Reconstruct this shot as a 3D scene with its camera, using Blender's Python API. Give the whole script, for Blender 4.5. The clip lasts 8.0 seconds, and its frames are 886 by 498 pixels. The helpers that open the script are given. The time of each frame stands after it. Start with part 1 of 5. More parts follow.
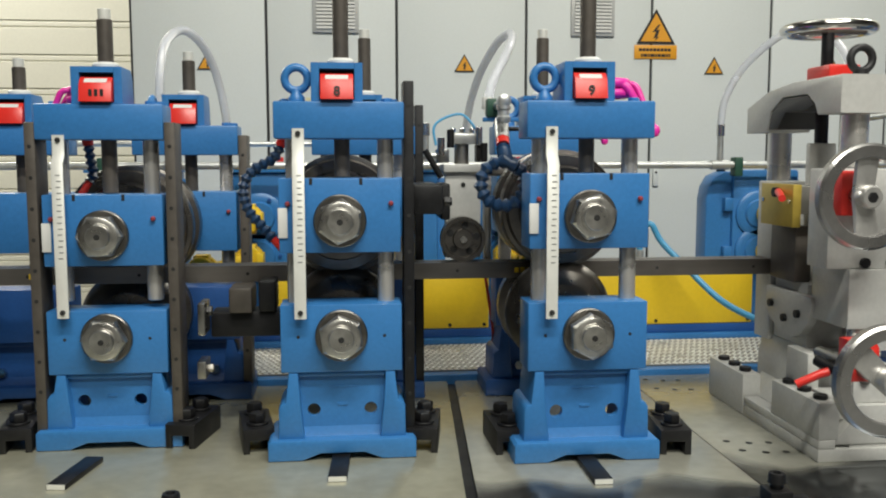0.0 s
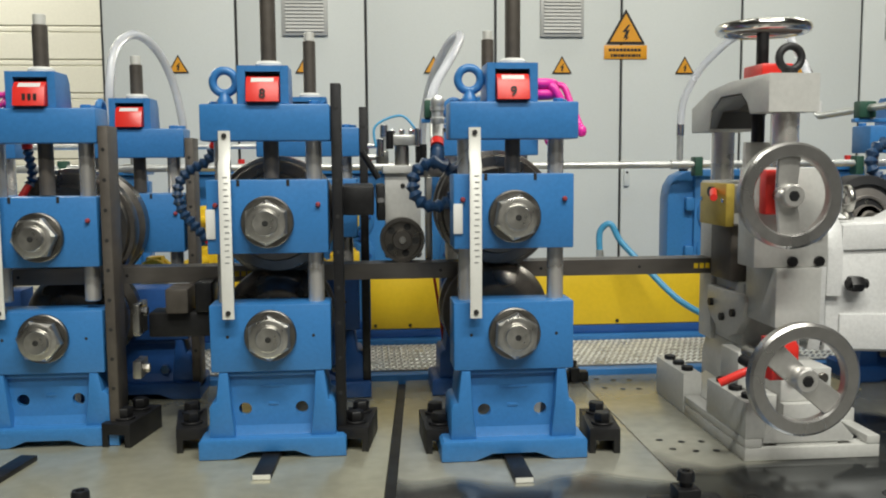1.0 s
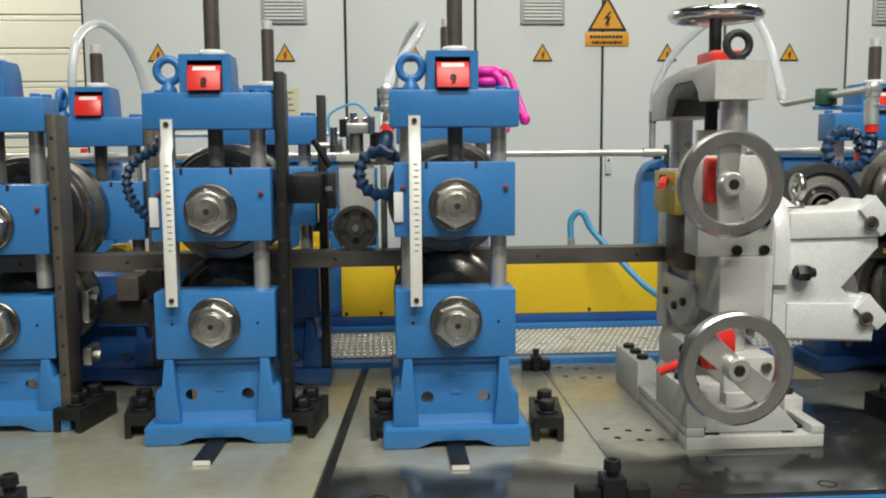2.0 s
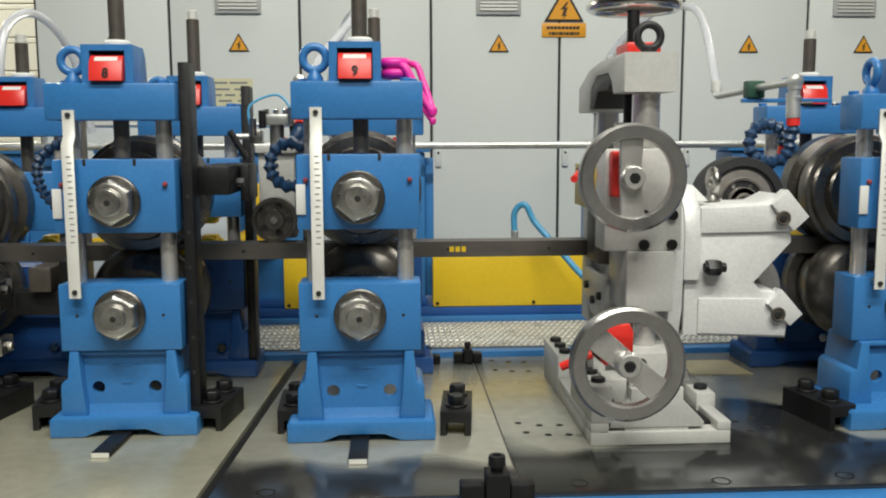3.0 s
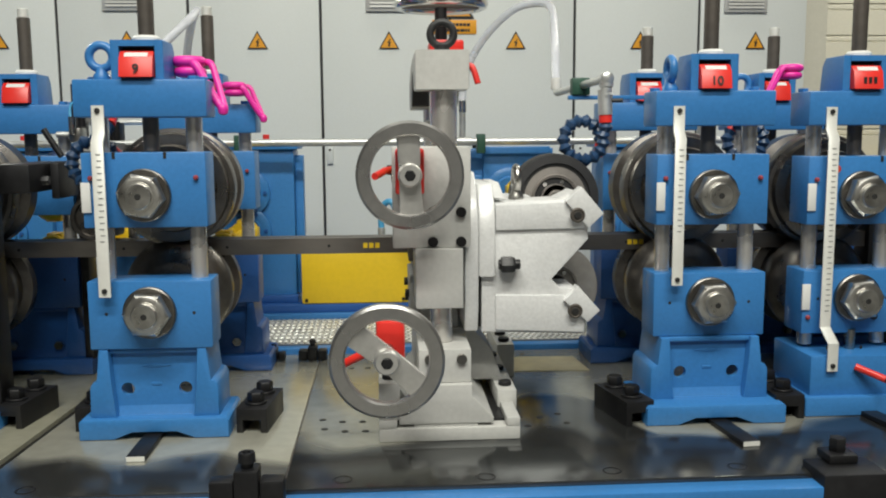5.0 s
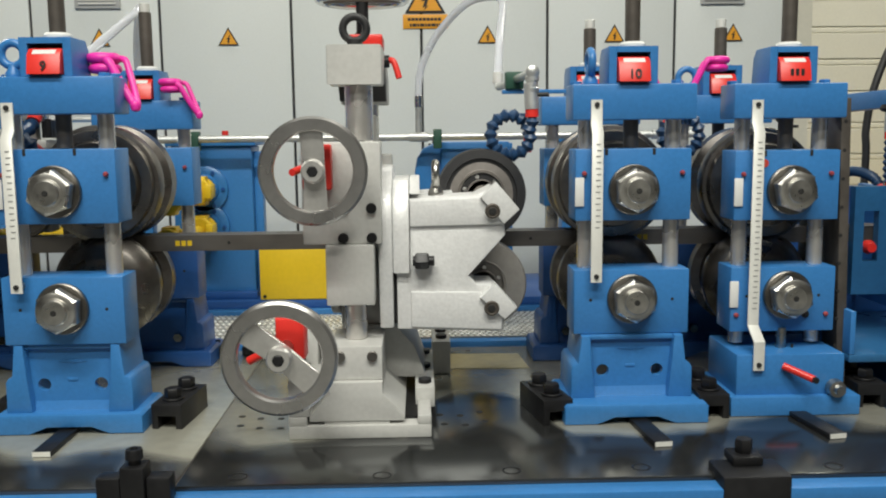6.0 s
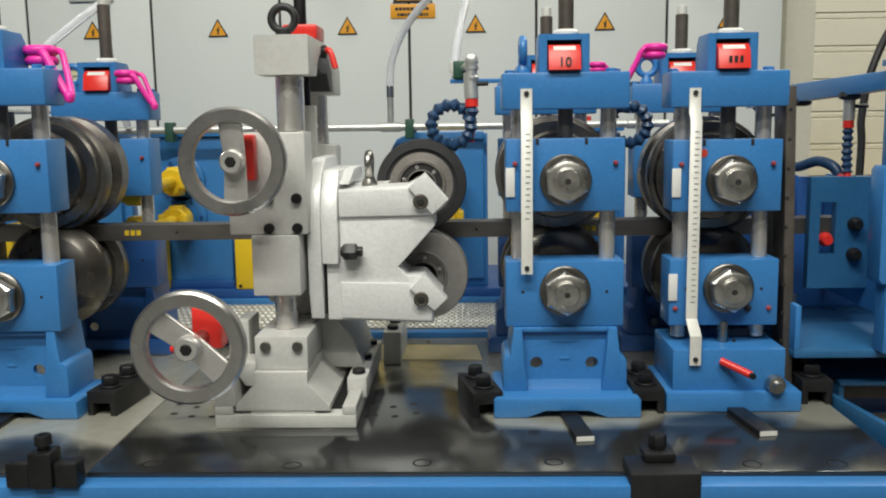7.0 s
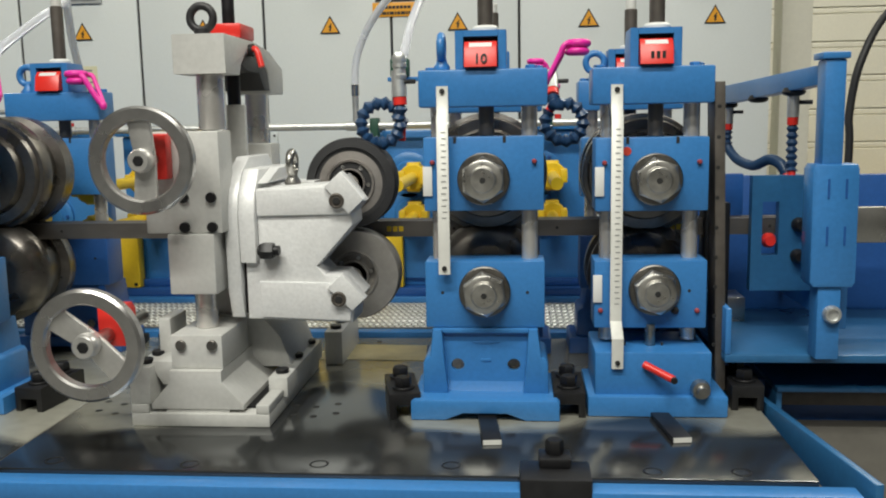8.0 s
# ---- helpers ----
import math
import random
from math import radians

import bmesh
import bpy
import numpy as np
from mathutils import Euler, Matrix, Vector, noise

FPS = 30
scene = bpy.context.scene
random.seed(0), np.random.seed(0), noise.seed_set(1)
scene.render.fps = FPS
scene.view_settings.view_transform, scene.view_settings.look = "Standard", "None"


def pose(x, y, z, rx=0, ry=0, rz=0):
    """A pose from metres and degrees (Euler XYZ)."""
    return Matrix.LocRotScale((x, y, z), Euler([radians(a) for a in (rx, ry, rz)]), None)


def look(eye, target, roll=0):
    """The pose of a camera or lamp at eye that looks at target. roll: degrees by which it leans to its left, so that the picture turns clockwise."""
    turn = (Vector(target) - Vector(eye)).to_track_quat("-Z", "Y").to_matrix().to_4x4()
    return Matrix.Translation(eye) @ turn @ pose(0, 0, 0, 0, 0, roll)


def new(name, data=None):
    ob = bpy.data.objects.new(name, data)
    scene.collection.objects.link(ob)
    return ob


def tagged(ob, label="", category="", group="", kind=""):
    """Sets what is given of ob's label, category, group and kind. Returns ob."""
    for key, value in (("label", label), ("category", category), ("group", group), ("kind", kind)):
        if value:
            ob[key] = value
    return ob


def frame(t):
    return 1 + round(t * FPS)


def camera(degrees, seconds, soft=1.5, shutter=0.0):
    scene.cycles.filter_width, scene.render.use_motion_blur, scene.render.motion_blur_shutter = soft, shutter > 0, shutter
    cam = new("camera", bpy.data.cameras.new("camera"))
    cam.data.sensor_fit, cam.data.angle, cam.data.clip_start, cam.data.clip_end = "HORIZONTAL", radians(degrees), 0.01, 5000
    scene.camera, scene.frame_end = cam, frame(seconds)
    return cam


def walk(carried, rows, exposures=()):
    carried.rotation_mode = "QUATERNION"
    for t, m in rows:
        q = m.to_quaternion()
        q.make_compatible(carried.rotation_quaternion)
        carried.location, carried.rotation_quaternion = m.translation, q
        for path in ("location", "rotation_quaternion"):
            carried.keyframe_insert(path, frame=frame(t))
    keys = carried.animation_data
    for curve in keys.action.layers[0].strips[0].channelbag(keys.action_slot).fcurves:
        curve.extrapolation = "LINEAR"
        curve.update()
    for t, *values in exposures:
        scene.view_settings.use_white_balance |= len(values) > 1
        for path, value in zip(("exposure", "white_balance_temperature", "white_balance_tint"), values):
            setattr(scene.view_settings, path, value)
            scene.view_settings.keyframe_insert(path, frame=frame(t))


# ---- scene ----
cam = camera(53.07, 8.0, soft=2.0)
PATH = [
    (0, (1.046, -0.080, 1.343), (1.255, 1.899, 1.142), -0.07),
    (0.5, (1.111, -0.092, 1.345), (1.307, 1.888, 1.143), -0.28),
    (1, (1.189, -0.106, 1.342), (1.363, 1.877, 1.144), -0.40),
    (2.5, (1.387, -0.118, 1.342), (1.507, 1.864, 1.101), -0.33),
    (3, (1.479, -0.117, 1.344), (1.596, 1.864, 1.098), -0.21),
    (3.5, (1.554, -0.127, 1.342), (1.686, 1.854, 1.101), -0.30),
    (4, (1.624, -0.133, 1.344), (1.780, 1.846, 1.099), -0.22),
    (4.5, (1.715, -0.142, 1.345), (1.866, 1.837, 1.095), -0.25),
    (6, (2.012, -0.137, 1.343), (2.063, 1.845, 1.079), -0.63),
    (6.5, (2.111, -0.131, 1.340), (2.124, 1.851, 1.068), -0.76),
    (7, (2.213, -0.128, 1.340), (2.151, 1.851, 1.056), -0.82),
    (7.5, (2.322, -0.116, 1.336), (2.195, 1.859, 1.053), -1.06),
    (8, (2.431, -0.099, 1.335), (2.255, 1.873, 1.051), -1.05),
]
walk(cam, [(t, look(eye, target, roll)) for t, eye, target, roll in PATH])

# ---------- light ----------
world = bpy.data.worlds.new("hall_air")
scene.world = world
world.use_nodes = True
world.node_tree.nodes["Background"].inputs[0].default_value = (0.86, 0.93, 1.0, 1)
world.node_tree.nodes["Background"].inputs[1].default_value = 0.022
scene.view_settings.exposure = 0.0


def strip_lamp(x, y, z, sx, sy, power):
    data = bpy.data.lights.new("hall_and_fill_light", "AREA")
    data.shape, data.size, data.size_y, data.energy = "RECTANGLE", sx, sy, power
    data.color = (1.0, 0.985, 0.885)
    ob = new("hall_and_fill_light", data)
    ob.matrix_world = pose(x, y, z)
    return ob


for lx, ly, lp in ((1.0, -0.85, 111), (2.8, -0.85, 111), (1.0, 2.3, 14), (2.8, 2.3, 14)):
    strip_lamp(lx, ly, 4.7, 1.5, 0.35, lp)
# next two: unseen fill strips added to brighten the north wall
strip_lamp(-1.4, 4.4, 3.4, 2.0, 0.3, 88)
strip_lamp(4.8, 4.0, 4.7, 2.0, 0.4, 105)
strip_lamp(1.8, -2.6, 4.7, 3.0, 0.4, 135)


# ---------- materials ----------
def mat(name, col, rough=0.5, metal=0.0, grain=60.0, vary=0.12, bump=0.05, stain=6.0, coat=0.0, scratch=0.0):
    m = bpy.data.materials.new(name)
    m.use_nodes = True
    nt = m.node_tree
    b = nt.nodes["Principled BSDF"]
    tc = nt.nodes.new("ShaderNodeTexCoord")
    n1 = nt.nodes.new("ShaderNodeTexNoise")
    n1.inputs["Scale"].default_value, n1.inputs["Detail"].default_value = grain, 4
    n2 = nt.nodes.new("ShaderNodeTexNoise")
    n2.inputs["Scale"].default_value, n2.inputs["Detail"].default_value = stain, 3
    if scratch:
        mp = nt.nodes.new("ShaderNodeMapping")
        mp.inputs["Scale"].default_value = (scratch, 1, 1)
        nt.links.new(tc.outputs["Object"], mp.inputs[0])
        nt.links.new(mp.outputs[0], n1.inputs["Vector"])
    else:
        nt.links.new(tc.outputs["Object"], n1.inputs["Vector"])
    nt.links.new(tc.outputs["Object"], n2.inputs["Vector"])
    add = nt.nodes.new("ShaderNodeMath")
    add.operation = "ADD"
    nt.links.new(n1.outputs["Fac"], add.inputs[0])
    nt.links.new(n2.outputs["Fac"], add.inputs[1])
    mr = nt.nodes.new("ShaderNodeMapRange")
    mr.inputs["From Min"].default_value, mr.inputs["From Max"].default_value = 0.65, 1.35
    mr.inputs["To Min"].default_value, mr.inputs["To Max"].default_value = 1 - vary, 1 + vary
    nt.links.new(add.outputs[0], mr.inputs["Value"])
    mul = nt.nodes.new("ShaderNodeVectorMath")
    mul.operation = "SCALE"
    mul.inputs[0].default_value = col
    nt.links.new(mr.outputs[0], mul.inputs["Scale"])
    nt.links.new(mul.outputs[0], b.inputs["Base Color"])
    rr = nt.nodes.new("ShaderNodeMapRange")
    rr.inputs["From Min"].default_value, rr.inputs["From Max"].default_value = 0.3, 0.7
    rr.inputs["To Min"].default_value, rr.inputs["To Max"].default_value = max(0.03, rough - 0.09), min(1, rough + 0.09)
    nt.links.new(n2.outputs["Fac"], rr.inputs["Value"])
    nt.links.new(rr.outputs[0], b.inputs["Roughness"])
    b.inputs["Metallic"].default_value = metal
    b.inputs["Coat Weight"].default_value = coat
    if bump:
        bp = nt.nodes.new("ShaderNodeBump")
        bp.inputs["Strength"].default_value, bp.inputs["Distance"].default_value = bump, 0.002
        nt.links.new(n1.outputs["Fac"], bp.inputs["Height"])
        nt.links.new(bp.outputs[0], b.inputs["Normal"])
    return m


BLUE = mat("blue_enamel", (0.038, 0.185, 0.465), 0.36, 0, 140, 0.1, 0.12, 5)
# navy; on the rear stand feet it is BLUE with shade mixed in
NAVY = mat("navy_and_shaded_blue", (0.016, 0.085, 0.30), 0.4, 0, 140, 0.12, 0.12, 5)
STEEL = mat("ground_steel", (0.42, 0.41, 0.385), 0.33, 1.0, 90, 0.14, 0.04, 12, 0, 9)
CHROME = mat("polished_steel", (0.68, 0.67, 0.65), 0.16, 1.0, 60, 0.08, 0.02, 9)
NUT = mat("worn_nut_steel", (0.60, 0.585, 0.55), 0.34, 1.0, 90, 0.18, 0.05, 25)
WASH = mat("dull_washer_steel", (0.20, 0.19, 0.175), 0.38, 1.0, 90, 0.2, 0.05, 25)
ARMS = mat("plain_arm_steel", (0.62, 0.61, 0.59), 0.33, 0.75, 90, 0.1, 0.05, 14)
RIM = mat("brushed_rim_steel", (0.45, 0.44, 0.43), 0.3, 0.9, 90, 0.1, 0.04, 14)
COLUMN = mat("ground_column_steel", (0.72, 0.70, 0.67), 0.26, 0.72, 60, 0.08, 0.02, 9)
# BLUE darkened: the shade at the exit end is put into this colour
SHADED_BLUE = mat("shaded_blue_enamel", (0.024, 0.115, 0.26), 0.34, 0, 90, 0.14, 0.1, 5)
SEAL = mat("faded_red_cap", (0.30, 0.045, 0.05), 0.5, 0, 60, 0.1, 0, 8)
ROLL = mat("dark_roll_steel", (0.165, 0.153, 0.14), 0.3, 0.9, 70, 0.2, 0.04, 14)
PALEROLL = mat("ground_roll_steel", (0.37, 0.35, 0.325), 0.42, 0.45, 80, 0.12, 0.05, 14)
GREYROLL = mat("grey_roll_steel", (0.29, 0.268, 0.25), 0.42, 0.5, 80, 0.16, 0.05, 14)
DARK = mat("black_oxide_steel", (0.013, 0.013, 0.0145), 0.45, 0.3, 90, 0.3, 0.08, 12)
BROWN = mat("mill_scale_bar", (0.105, 0.092, 0.08), 0.5, 0.4, 60, 0.2, 0.08, 8)
STRIPM = mat("rolled_strip_steel", (0.19, 0.175, 0.16), 0.42, 0.8, 50, 0.2, 0.03, 10, 0, 0.2)
GREY = mat("machine_grey_enamel", (0.55, 0.55, 0.53), 0.42, 0.1, 120, 0.08, 0.12, 6)
CAST = mat("silver_painted_casting", (0.74, 0.745, 0.745), 0.4, 0.12, 170, 0.09, 0.3, 8)
ALU = mat("scale_aluminium", (0.74, 0.74, 0.70), 0.42, 0.2, 80, 0.06, 0.03, 9)
PLATE = mat("white_plate", (0.72, 0.72, 0.70), 0.5, 0, 60, 0.05, 0.02, 8)
RED = mat("red_plastic", (0.70, 0.03, 0.022), 0.35, 0, 60, 0.06, 0.02, 8)
PINK = mat("magenta_plastic", (0.78, 0.03, 0.36), 0.35, 0, 60, 0.08, 0.02, 10)
YEL = mat("yellow_enamel", (0.78, 0.53, 0.02), 0.42, 0, 80, 0.06, 0.05, 5)
BRASS = mat("brass_plate", (0.50, 0.37, 0.07), 0.4, 0.4, 60, 0.12, 0.05, 9)
CAB = mat("cabinet_grey_paint", (0.68, 0.71, 0.69), 0.55, 0, 220, 0.03, 0.1, 2)
ORANGE = mat("warning_orange", (0.85, 0.38, 0.025), 0.5, 0, 40, 0.05, 0, 6)
# beige lowered in colour for the shade on the exit front panel
PANEL = mat("shaded_beige_panel", (0.13, 0.122, 0.105), 0.5, 0, 60, 0.1, 0.05, 4)
TICK = mat("grey_engraving", (0.24, 0.24, 0.24), 0.6, 0, 40, 0.1, 0, 6)
INK = mat("black_ink", (0.015, 0.015, 0.015), 0.6, 0, 40, 0.1, 0, 6)
HOSE = mat("dark_blue_hose", (0.016, 0.05, 0.12), 0.35, 0, 60, 0.15, 0.03, 8)
LHOSE = mat("light_blue_hose", (0.07, 0.33, 0.58), 0.4, 0, 60, 0.1, 0.02, 8)
GALV = mat("galvanised_pipe", (0.60, 0.61, 0.60), 0.38, 0.75, 60, 0.15, 0.03, 16)
RUBBER = mat("black_rubber", (0.02, 0.02, 0.022), 0.55, 0, 60, 0.2, 0.03, 8)
CREAM = mat("cream_shutter_paint", (0.82, 0.79, 0.67), 0.6, 0, 80, 0.04, 0.05, 2)
FLOORM = mat("painted_concrete", (0.18, 0.18, 0.17), 0.5, 0, 30, 0.1, 0.1, 2)
CEIL = mat("bounce_limiting_grey", (0.12, 0.12, 0.12), 0.7, 0, 20, 0.05, 0, 2)
TREAD = mat("tread_plate_zinc", (0.30, 0.30, 0.285), 0.5, 0.6, 60, 0.15, 0.04, 14)
# paler than the sheet: the studs' glint is put into the colour
STUD = mat("glint_tread_stud", (0.92, 0.93, 0.90), 0.34, 0.5, 60, 0.15, 0.04, 14)
GREEN = mat("green_bracket_plastic", (0.02, 0.075, 0.05), 0.5, 0, 60, 0.1, 0.02, 8)
WIRE = mat("red_wire", (0.55, 0.05, 0.03), 0.5, 0, 60, 0.1, 0, 8)


def clear(name, col, alpha):
    m = mat(name, col, 0.2, 0, 60, 0.05, 0, 8)
    m.node_tree.nodes["Principled BSDF"].inputs["Transmission Weight"].default_value = alpha
    return m


CLEAR = clear("clear_hose", (0.86, 0.88, 0.94), 0.55)
PAPER = mat("yellowed_paper", (0.74, 0.70, 0.46), 0.7, 0, 60, 0.06, 0.02, 9)


def bed_material(name, dry, wet, edge, bulge=0.0, bx=2.12):
    """Oiled, ground plate: a dry film at the back, a wet dark film along the front with a wavy edge."""
    m = mat(name, dry, 0.3, 0.55, 40, 0.12, 0.0, 5)
    nt = m.node_tree
    b = nt.nodes["Principled BSDF"]
    tc = nt.nodes.new("ShaderNodeTexCoord")
    sep = nt.nodes.new("ShaderNodeSeparateXYZ")
    nt.links.new(tc.outputs["Object"], sep.inputs[0])
    nz = nt.nodes.new("ShaderNodeTexNoise")
    nz.inputs["Scale"].default_value, nz.inputs["Detail"].default_value = 5, 1.5
    nt.links.new(tc.outputs["Object"], nz.inputs["Vector"])
    ma = nt.nodes.new("ShaderNodeMath")
    ma.operation, ma.inputs[1].default_value = "MULTIPLY_ADD", 0.30
    nt.links.new(nz.outputs["Fac"], ma.inputs[0])
    # the oil has crept further back round bx
    off = nt.nodes.new("ShaderNodeMath")
    off.operation, off.inputs[1].default_value = "SUBTRACT", bx
    nt.links.new(sep.outputs["X"], off.inputs[0])
    sq = nt.nodes.new("ShaderNodeMath")
    sq.operation = "MULTIPLY"
    nt.links.new(off.outputs[0], sq.inputs[0])
    nt.links.new(off.outputs[0], sq.inputs[1])
    hump = nt.nodes.new("ShaderNodeMapRange")
    hump.interpolation_type = "SMOOTHSTEP"
    hump.inputs["From Min"].default_value, hump.inputs["From Max"].default_value = 0.0, 0.02
    hump.inputs["To Min"].default_value, hump.inputs["To Max"].default_value = -bulge, 0.0
    nt.links.new(sq.outputs[0], hump.inputs["Value"])
    back = nt.nodes.new("ShaderNodeMath")
    back.operation = "ADD"
    nt.links.new(sep.outputs["Y"], back.inputs[0])
    nt.links.new(hump.outputs[0], back.inputs[1])
    nt.links.new(back.outputs[0], ma.inputs[2])
    mr = nt.nodes.new("ShaderNodeMapRange")
    mr.inputs["From Min"].default_value, mr.inputs["From Max"].default_value = edge + 0.15 - 0.022, edge + 0.15 + 0.022
    nt.links.new(ma.outputs[0], mr.inputs["Value"])
    mix = nt.nodes.new("ShaderNodeMix")
    mix.data_type = "RGBA"
    src = b.inputs["Base Color"].links[0].from_socket
    mix.inputs[6].default_value = (*wet, 1)
    nt.links.new(mr.outputs[0], mix.inputs[0])
    nt.links.new(src, mix.inputs[7])
    nt.links.new(mix.outputs[2], b.inputs["Base Color"])
    rm = nt.nodes.new("ShaderNodeMapRange")
    rm.inputs["To Min"].default_value, rm.inputs["To Max"].default_value = 0.16, 0.26
    nt.links.new(mr.outputs[0], rm.inputs["Value"])
    nt.links.new(rm.outputs[0], b.inputs["Roughness"])
    # under oil the ground steel shows bare
    mm = nt.nodes.new("ShaderNodeMapRange")
    mm.inputs["To Min"].default_value, mm.inputs["To Max"].default_value = 0.88, 0.5
    nt.links.new(mr.outputs[0], mm.inputs["Value"])
    nt.links.new(mm.outputs[0], b.inputs["Metallic"])
    return m


FILM = mat("dried_oil_film", (0.50, 0.44, 0.26), 0.45, 0.1, 40, 0.15, 0.02, 12)
BED_A = bed_material("oiled_plate_beige", (0.43, 0.42, 0.325), (0.40, 0.385, 0.30), 0.9)
BED_B = bed_material("oiled_plate_steel", (0.44, 0.435, 0.37), (0.16, 0.165, 0.165), 1.19)
BED_C = bed_material("wet_plate_steel", (0.385, 0.38, 0.325), (0.125, 0.13, 0.132), 1.27, 0.24)


# ---------- mesh helpers ----------
def box(bm, x0, x1, y0, y1, z0, z1, bevel=0.0):
    vs = [bm.verts.new(p) for p in ((x0, y0, z0), (x1, y0, z0), (x1, y1, z0), (x0, y1, z0), (x0, y0, z1), (x1, y0, z1), (x1, y1, z1), (x0, y1, z1))]
    fs = [bm.faces.new([vs[i] for i in q]) for q in ((3, 2, 1, 0), (4, 5, 6, 7), (0, 1, 5, 4), (1, 2, 6, 5), (2, 3, 7, 6), (3, 0, 4, 7))]
    if bevel:
        es = list({e for f in fs for e in f.edges})
        bmesh.ops.bevel(bm, geom=es, offset=bevel, segments=2, affect="EDGES", profile=0.5)
    return bm


def prism(bm, pts, a0, a1, axis="y", bevel=0.0):
    """An outline of (u, v) drawn out from a0 to a1 along the axis; u, v are the other two axes in order."""
    def at(u, v, a):
        return {"x": (a, u, v), "y": (u, a, v), "z": (u, v, a)}[axis]
    lo, hi = [bm.verts.new(at(u, v, a0)) for u, v in pts], [bm.verts.new(at(u, v, a1)) for u, v in pts]
    n = len(pts)
    fs = [bm.faces.new(lo), bm.faces.new(list(reversed(hi)))]
    fs += [bm.faces.new((lo[i], hi[i], hi[(i + 1) % n], lo[(i + 1) % n])) for i in range(n)]
    bmesh.ops.recalc_face_normals(bm, faces=fs)
    if bevel:
        es = list({e for f in fs[:2] for e in f.edges})
        bmesh.ops.bevel(bm, geom=es, offset=bevel, segments=2, affect="EDGES", profile=0.5)
    return bm


def lathe(bm, prof, axis="y", c=(0, 0, 0), seg=40):
    """Turned body: prof is a list of (radius, distance along the axis)."""
    rings = []
    for r, a in prof:
        ring = []
        for i in range(seg):
            u, v = r * math.cos(2 * math.pi * i / seg), r * math.sin(2 * math.pi * i / seg)
            p = {"x": (a, u, v), "y": (u, a, v), "z": (u, v, a)}[axis]
            ring.append(bm.verts.new((p[0] + c[0], p[1] + c[1], p[2] + c[2])))
        rings.append(ring)
    fs = []
    for r0, r1 in zip(rings, rings[1:]):
        fs += [bm.faces.new((r0[i], r0[(i + 1) % seg], r1[(i + 1) % seg], r1[i])) for i in range(seg)]
    fs += [bm.faces.new(rings[0]), bm.faces.new(rings[-1])]
    bmesh.ops.recalc_face_normals(bm, faces=fs)
    return bm


def cyl(bm, c, axis, r, a0, a1, seg=24, ch=0.0):
    ch = ch or min(r * 0.08, abs(a1 - a0) * 0.2)
    s = 1 if a1 > a0 else -1
    return lathe(bm, [(r - ch, a0), (r, a0 + s * ch), (r, a1 - s * ch), (r - ch, a1)], axis, c, seg)


def hexa(bm, c, axis, r, a0, a1, turn=0.0):
    """A hexagon nut with chamfered corners."""
    s = 1 if a1 > a0 else -1
    ch = abs(a1 - a0) * 0.16
    rings = []
    for rr, a in ((r * 0.90, a0), (r, a0 + s * ch), (r, a1 - s * ch), (r * 0.88, a1)):
        ring = []
        for i in range(6):
            u, v = rr * math.cos(math.pi * i / 3 + turn), rr * math.sin(math.pi * i / 3 + turn)
            p = {"x": (a, u, v), "y": (u, a, v), "z": (u, v, a)}[axis]
            ring.append(bm.verts.new((p[0] + c[0], p[1] + c[1], p[2] + c[2])))
        rings.append(ring)
    fs = []
    for r0, r1 in zip(rings, rings[1:]):
        fs += [bm.faces.new((r0[i], r0[(i + 1) % 6], r1[(i + 1) % 6], r1[i])) for i in range(6)]
    fs += [bm.faces.new(rings[0]), bm.faces.new(rings[-1])]
    bmesh.ops.recalc_face_normals(bm, faces=fs)
    return bm


def smooth_path(pts, n=8):
    """A rounded line through the points."""
    pts = [Vector(p) for p in pts]
    out = []
    for i in range(len(pts) - 1):
        p0, p1, p2, p3 = pts[max(i - 1, 0)], pts[i], pts[i + 1], pts[min(i + 2, len(pts) - 1)]
        for k in range(n):
            t = k / n
            out.append(0.5 * (2 * p1 + (p2 - p0) * t + (2 * p0 - 5 * p1 + 4 * p2 - p3) * t * t + (3 * p1 - p0 - 3 * p2 + p3) * t ** 3))
    return out + [pts[-1]]


def tube(bm, pts, r, seg=10, closed=False, bead=0.0):
    """A round rod along a line of points; bead swells it in links."""
    pts = [Vector(p) for p in pts]
    n = len(pts)
    rings, up = [], None
    for i, p in enumerate(pts):
        a, b = (pts[(i - 1) % n], pts[(i + 1) % n]) if closed else (pts[max(i - 1, 0)], pts[min(i + 1, n - 1)])
        d = (b - a).normalized()
        if up is None:
            up = d.orthogonal().normalized()
        up = (up - d * up.dot(d)).normalized()
        side = d.cross(up)
        rr = r * (1 + bead * (1 if i % 2 else -1))
        rings.append([bm.verts.new(p + rr * (math.cos(2 * math.pi * k / seg) * up + math.sin(2 * math.pi * k / seg) * side)) for k in range(seg)])
    fs = []
    for i in range(n if closed else n - 1):
        r0, r1 = rings[i], rings[(i + 1) % n]
        fs += [bm.faces.new((r0[k], r0[(k + 1) % seg], r1[(k + 1) % seg], r1[k])) for k in range(seg)]
    if not closed:
        fs += [bm.faces.new(rings[0]), bm.faces.new(rings[-1])]
    bmesh.ops.recalc_face_normals(bm, faces=fs)
    return bm


def beads(pts, step):
    """The points of a line, taken at even steps."""
    out, left = [Vector(pts[0])], step
    for a, b in zip(pts, pts[1:]):
        a, b = Vector(a), Vector(b)
        while (b - a).length >= left:
            a = a + (b - a).normalized() * left
            out.append(a.copy())
            left = step
        left -= (b - a).length
    return out


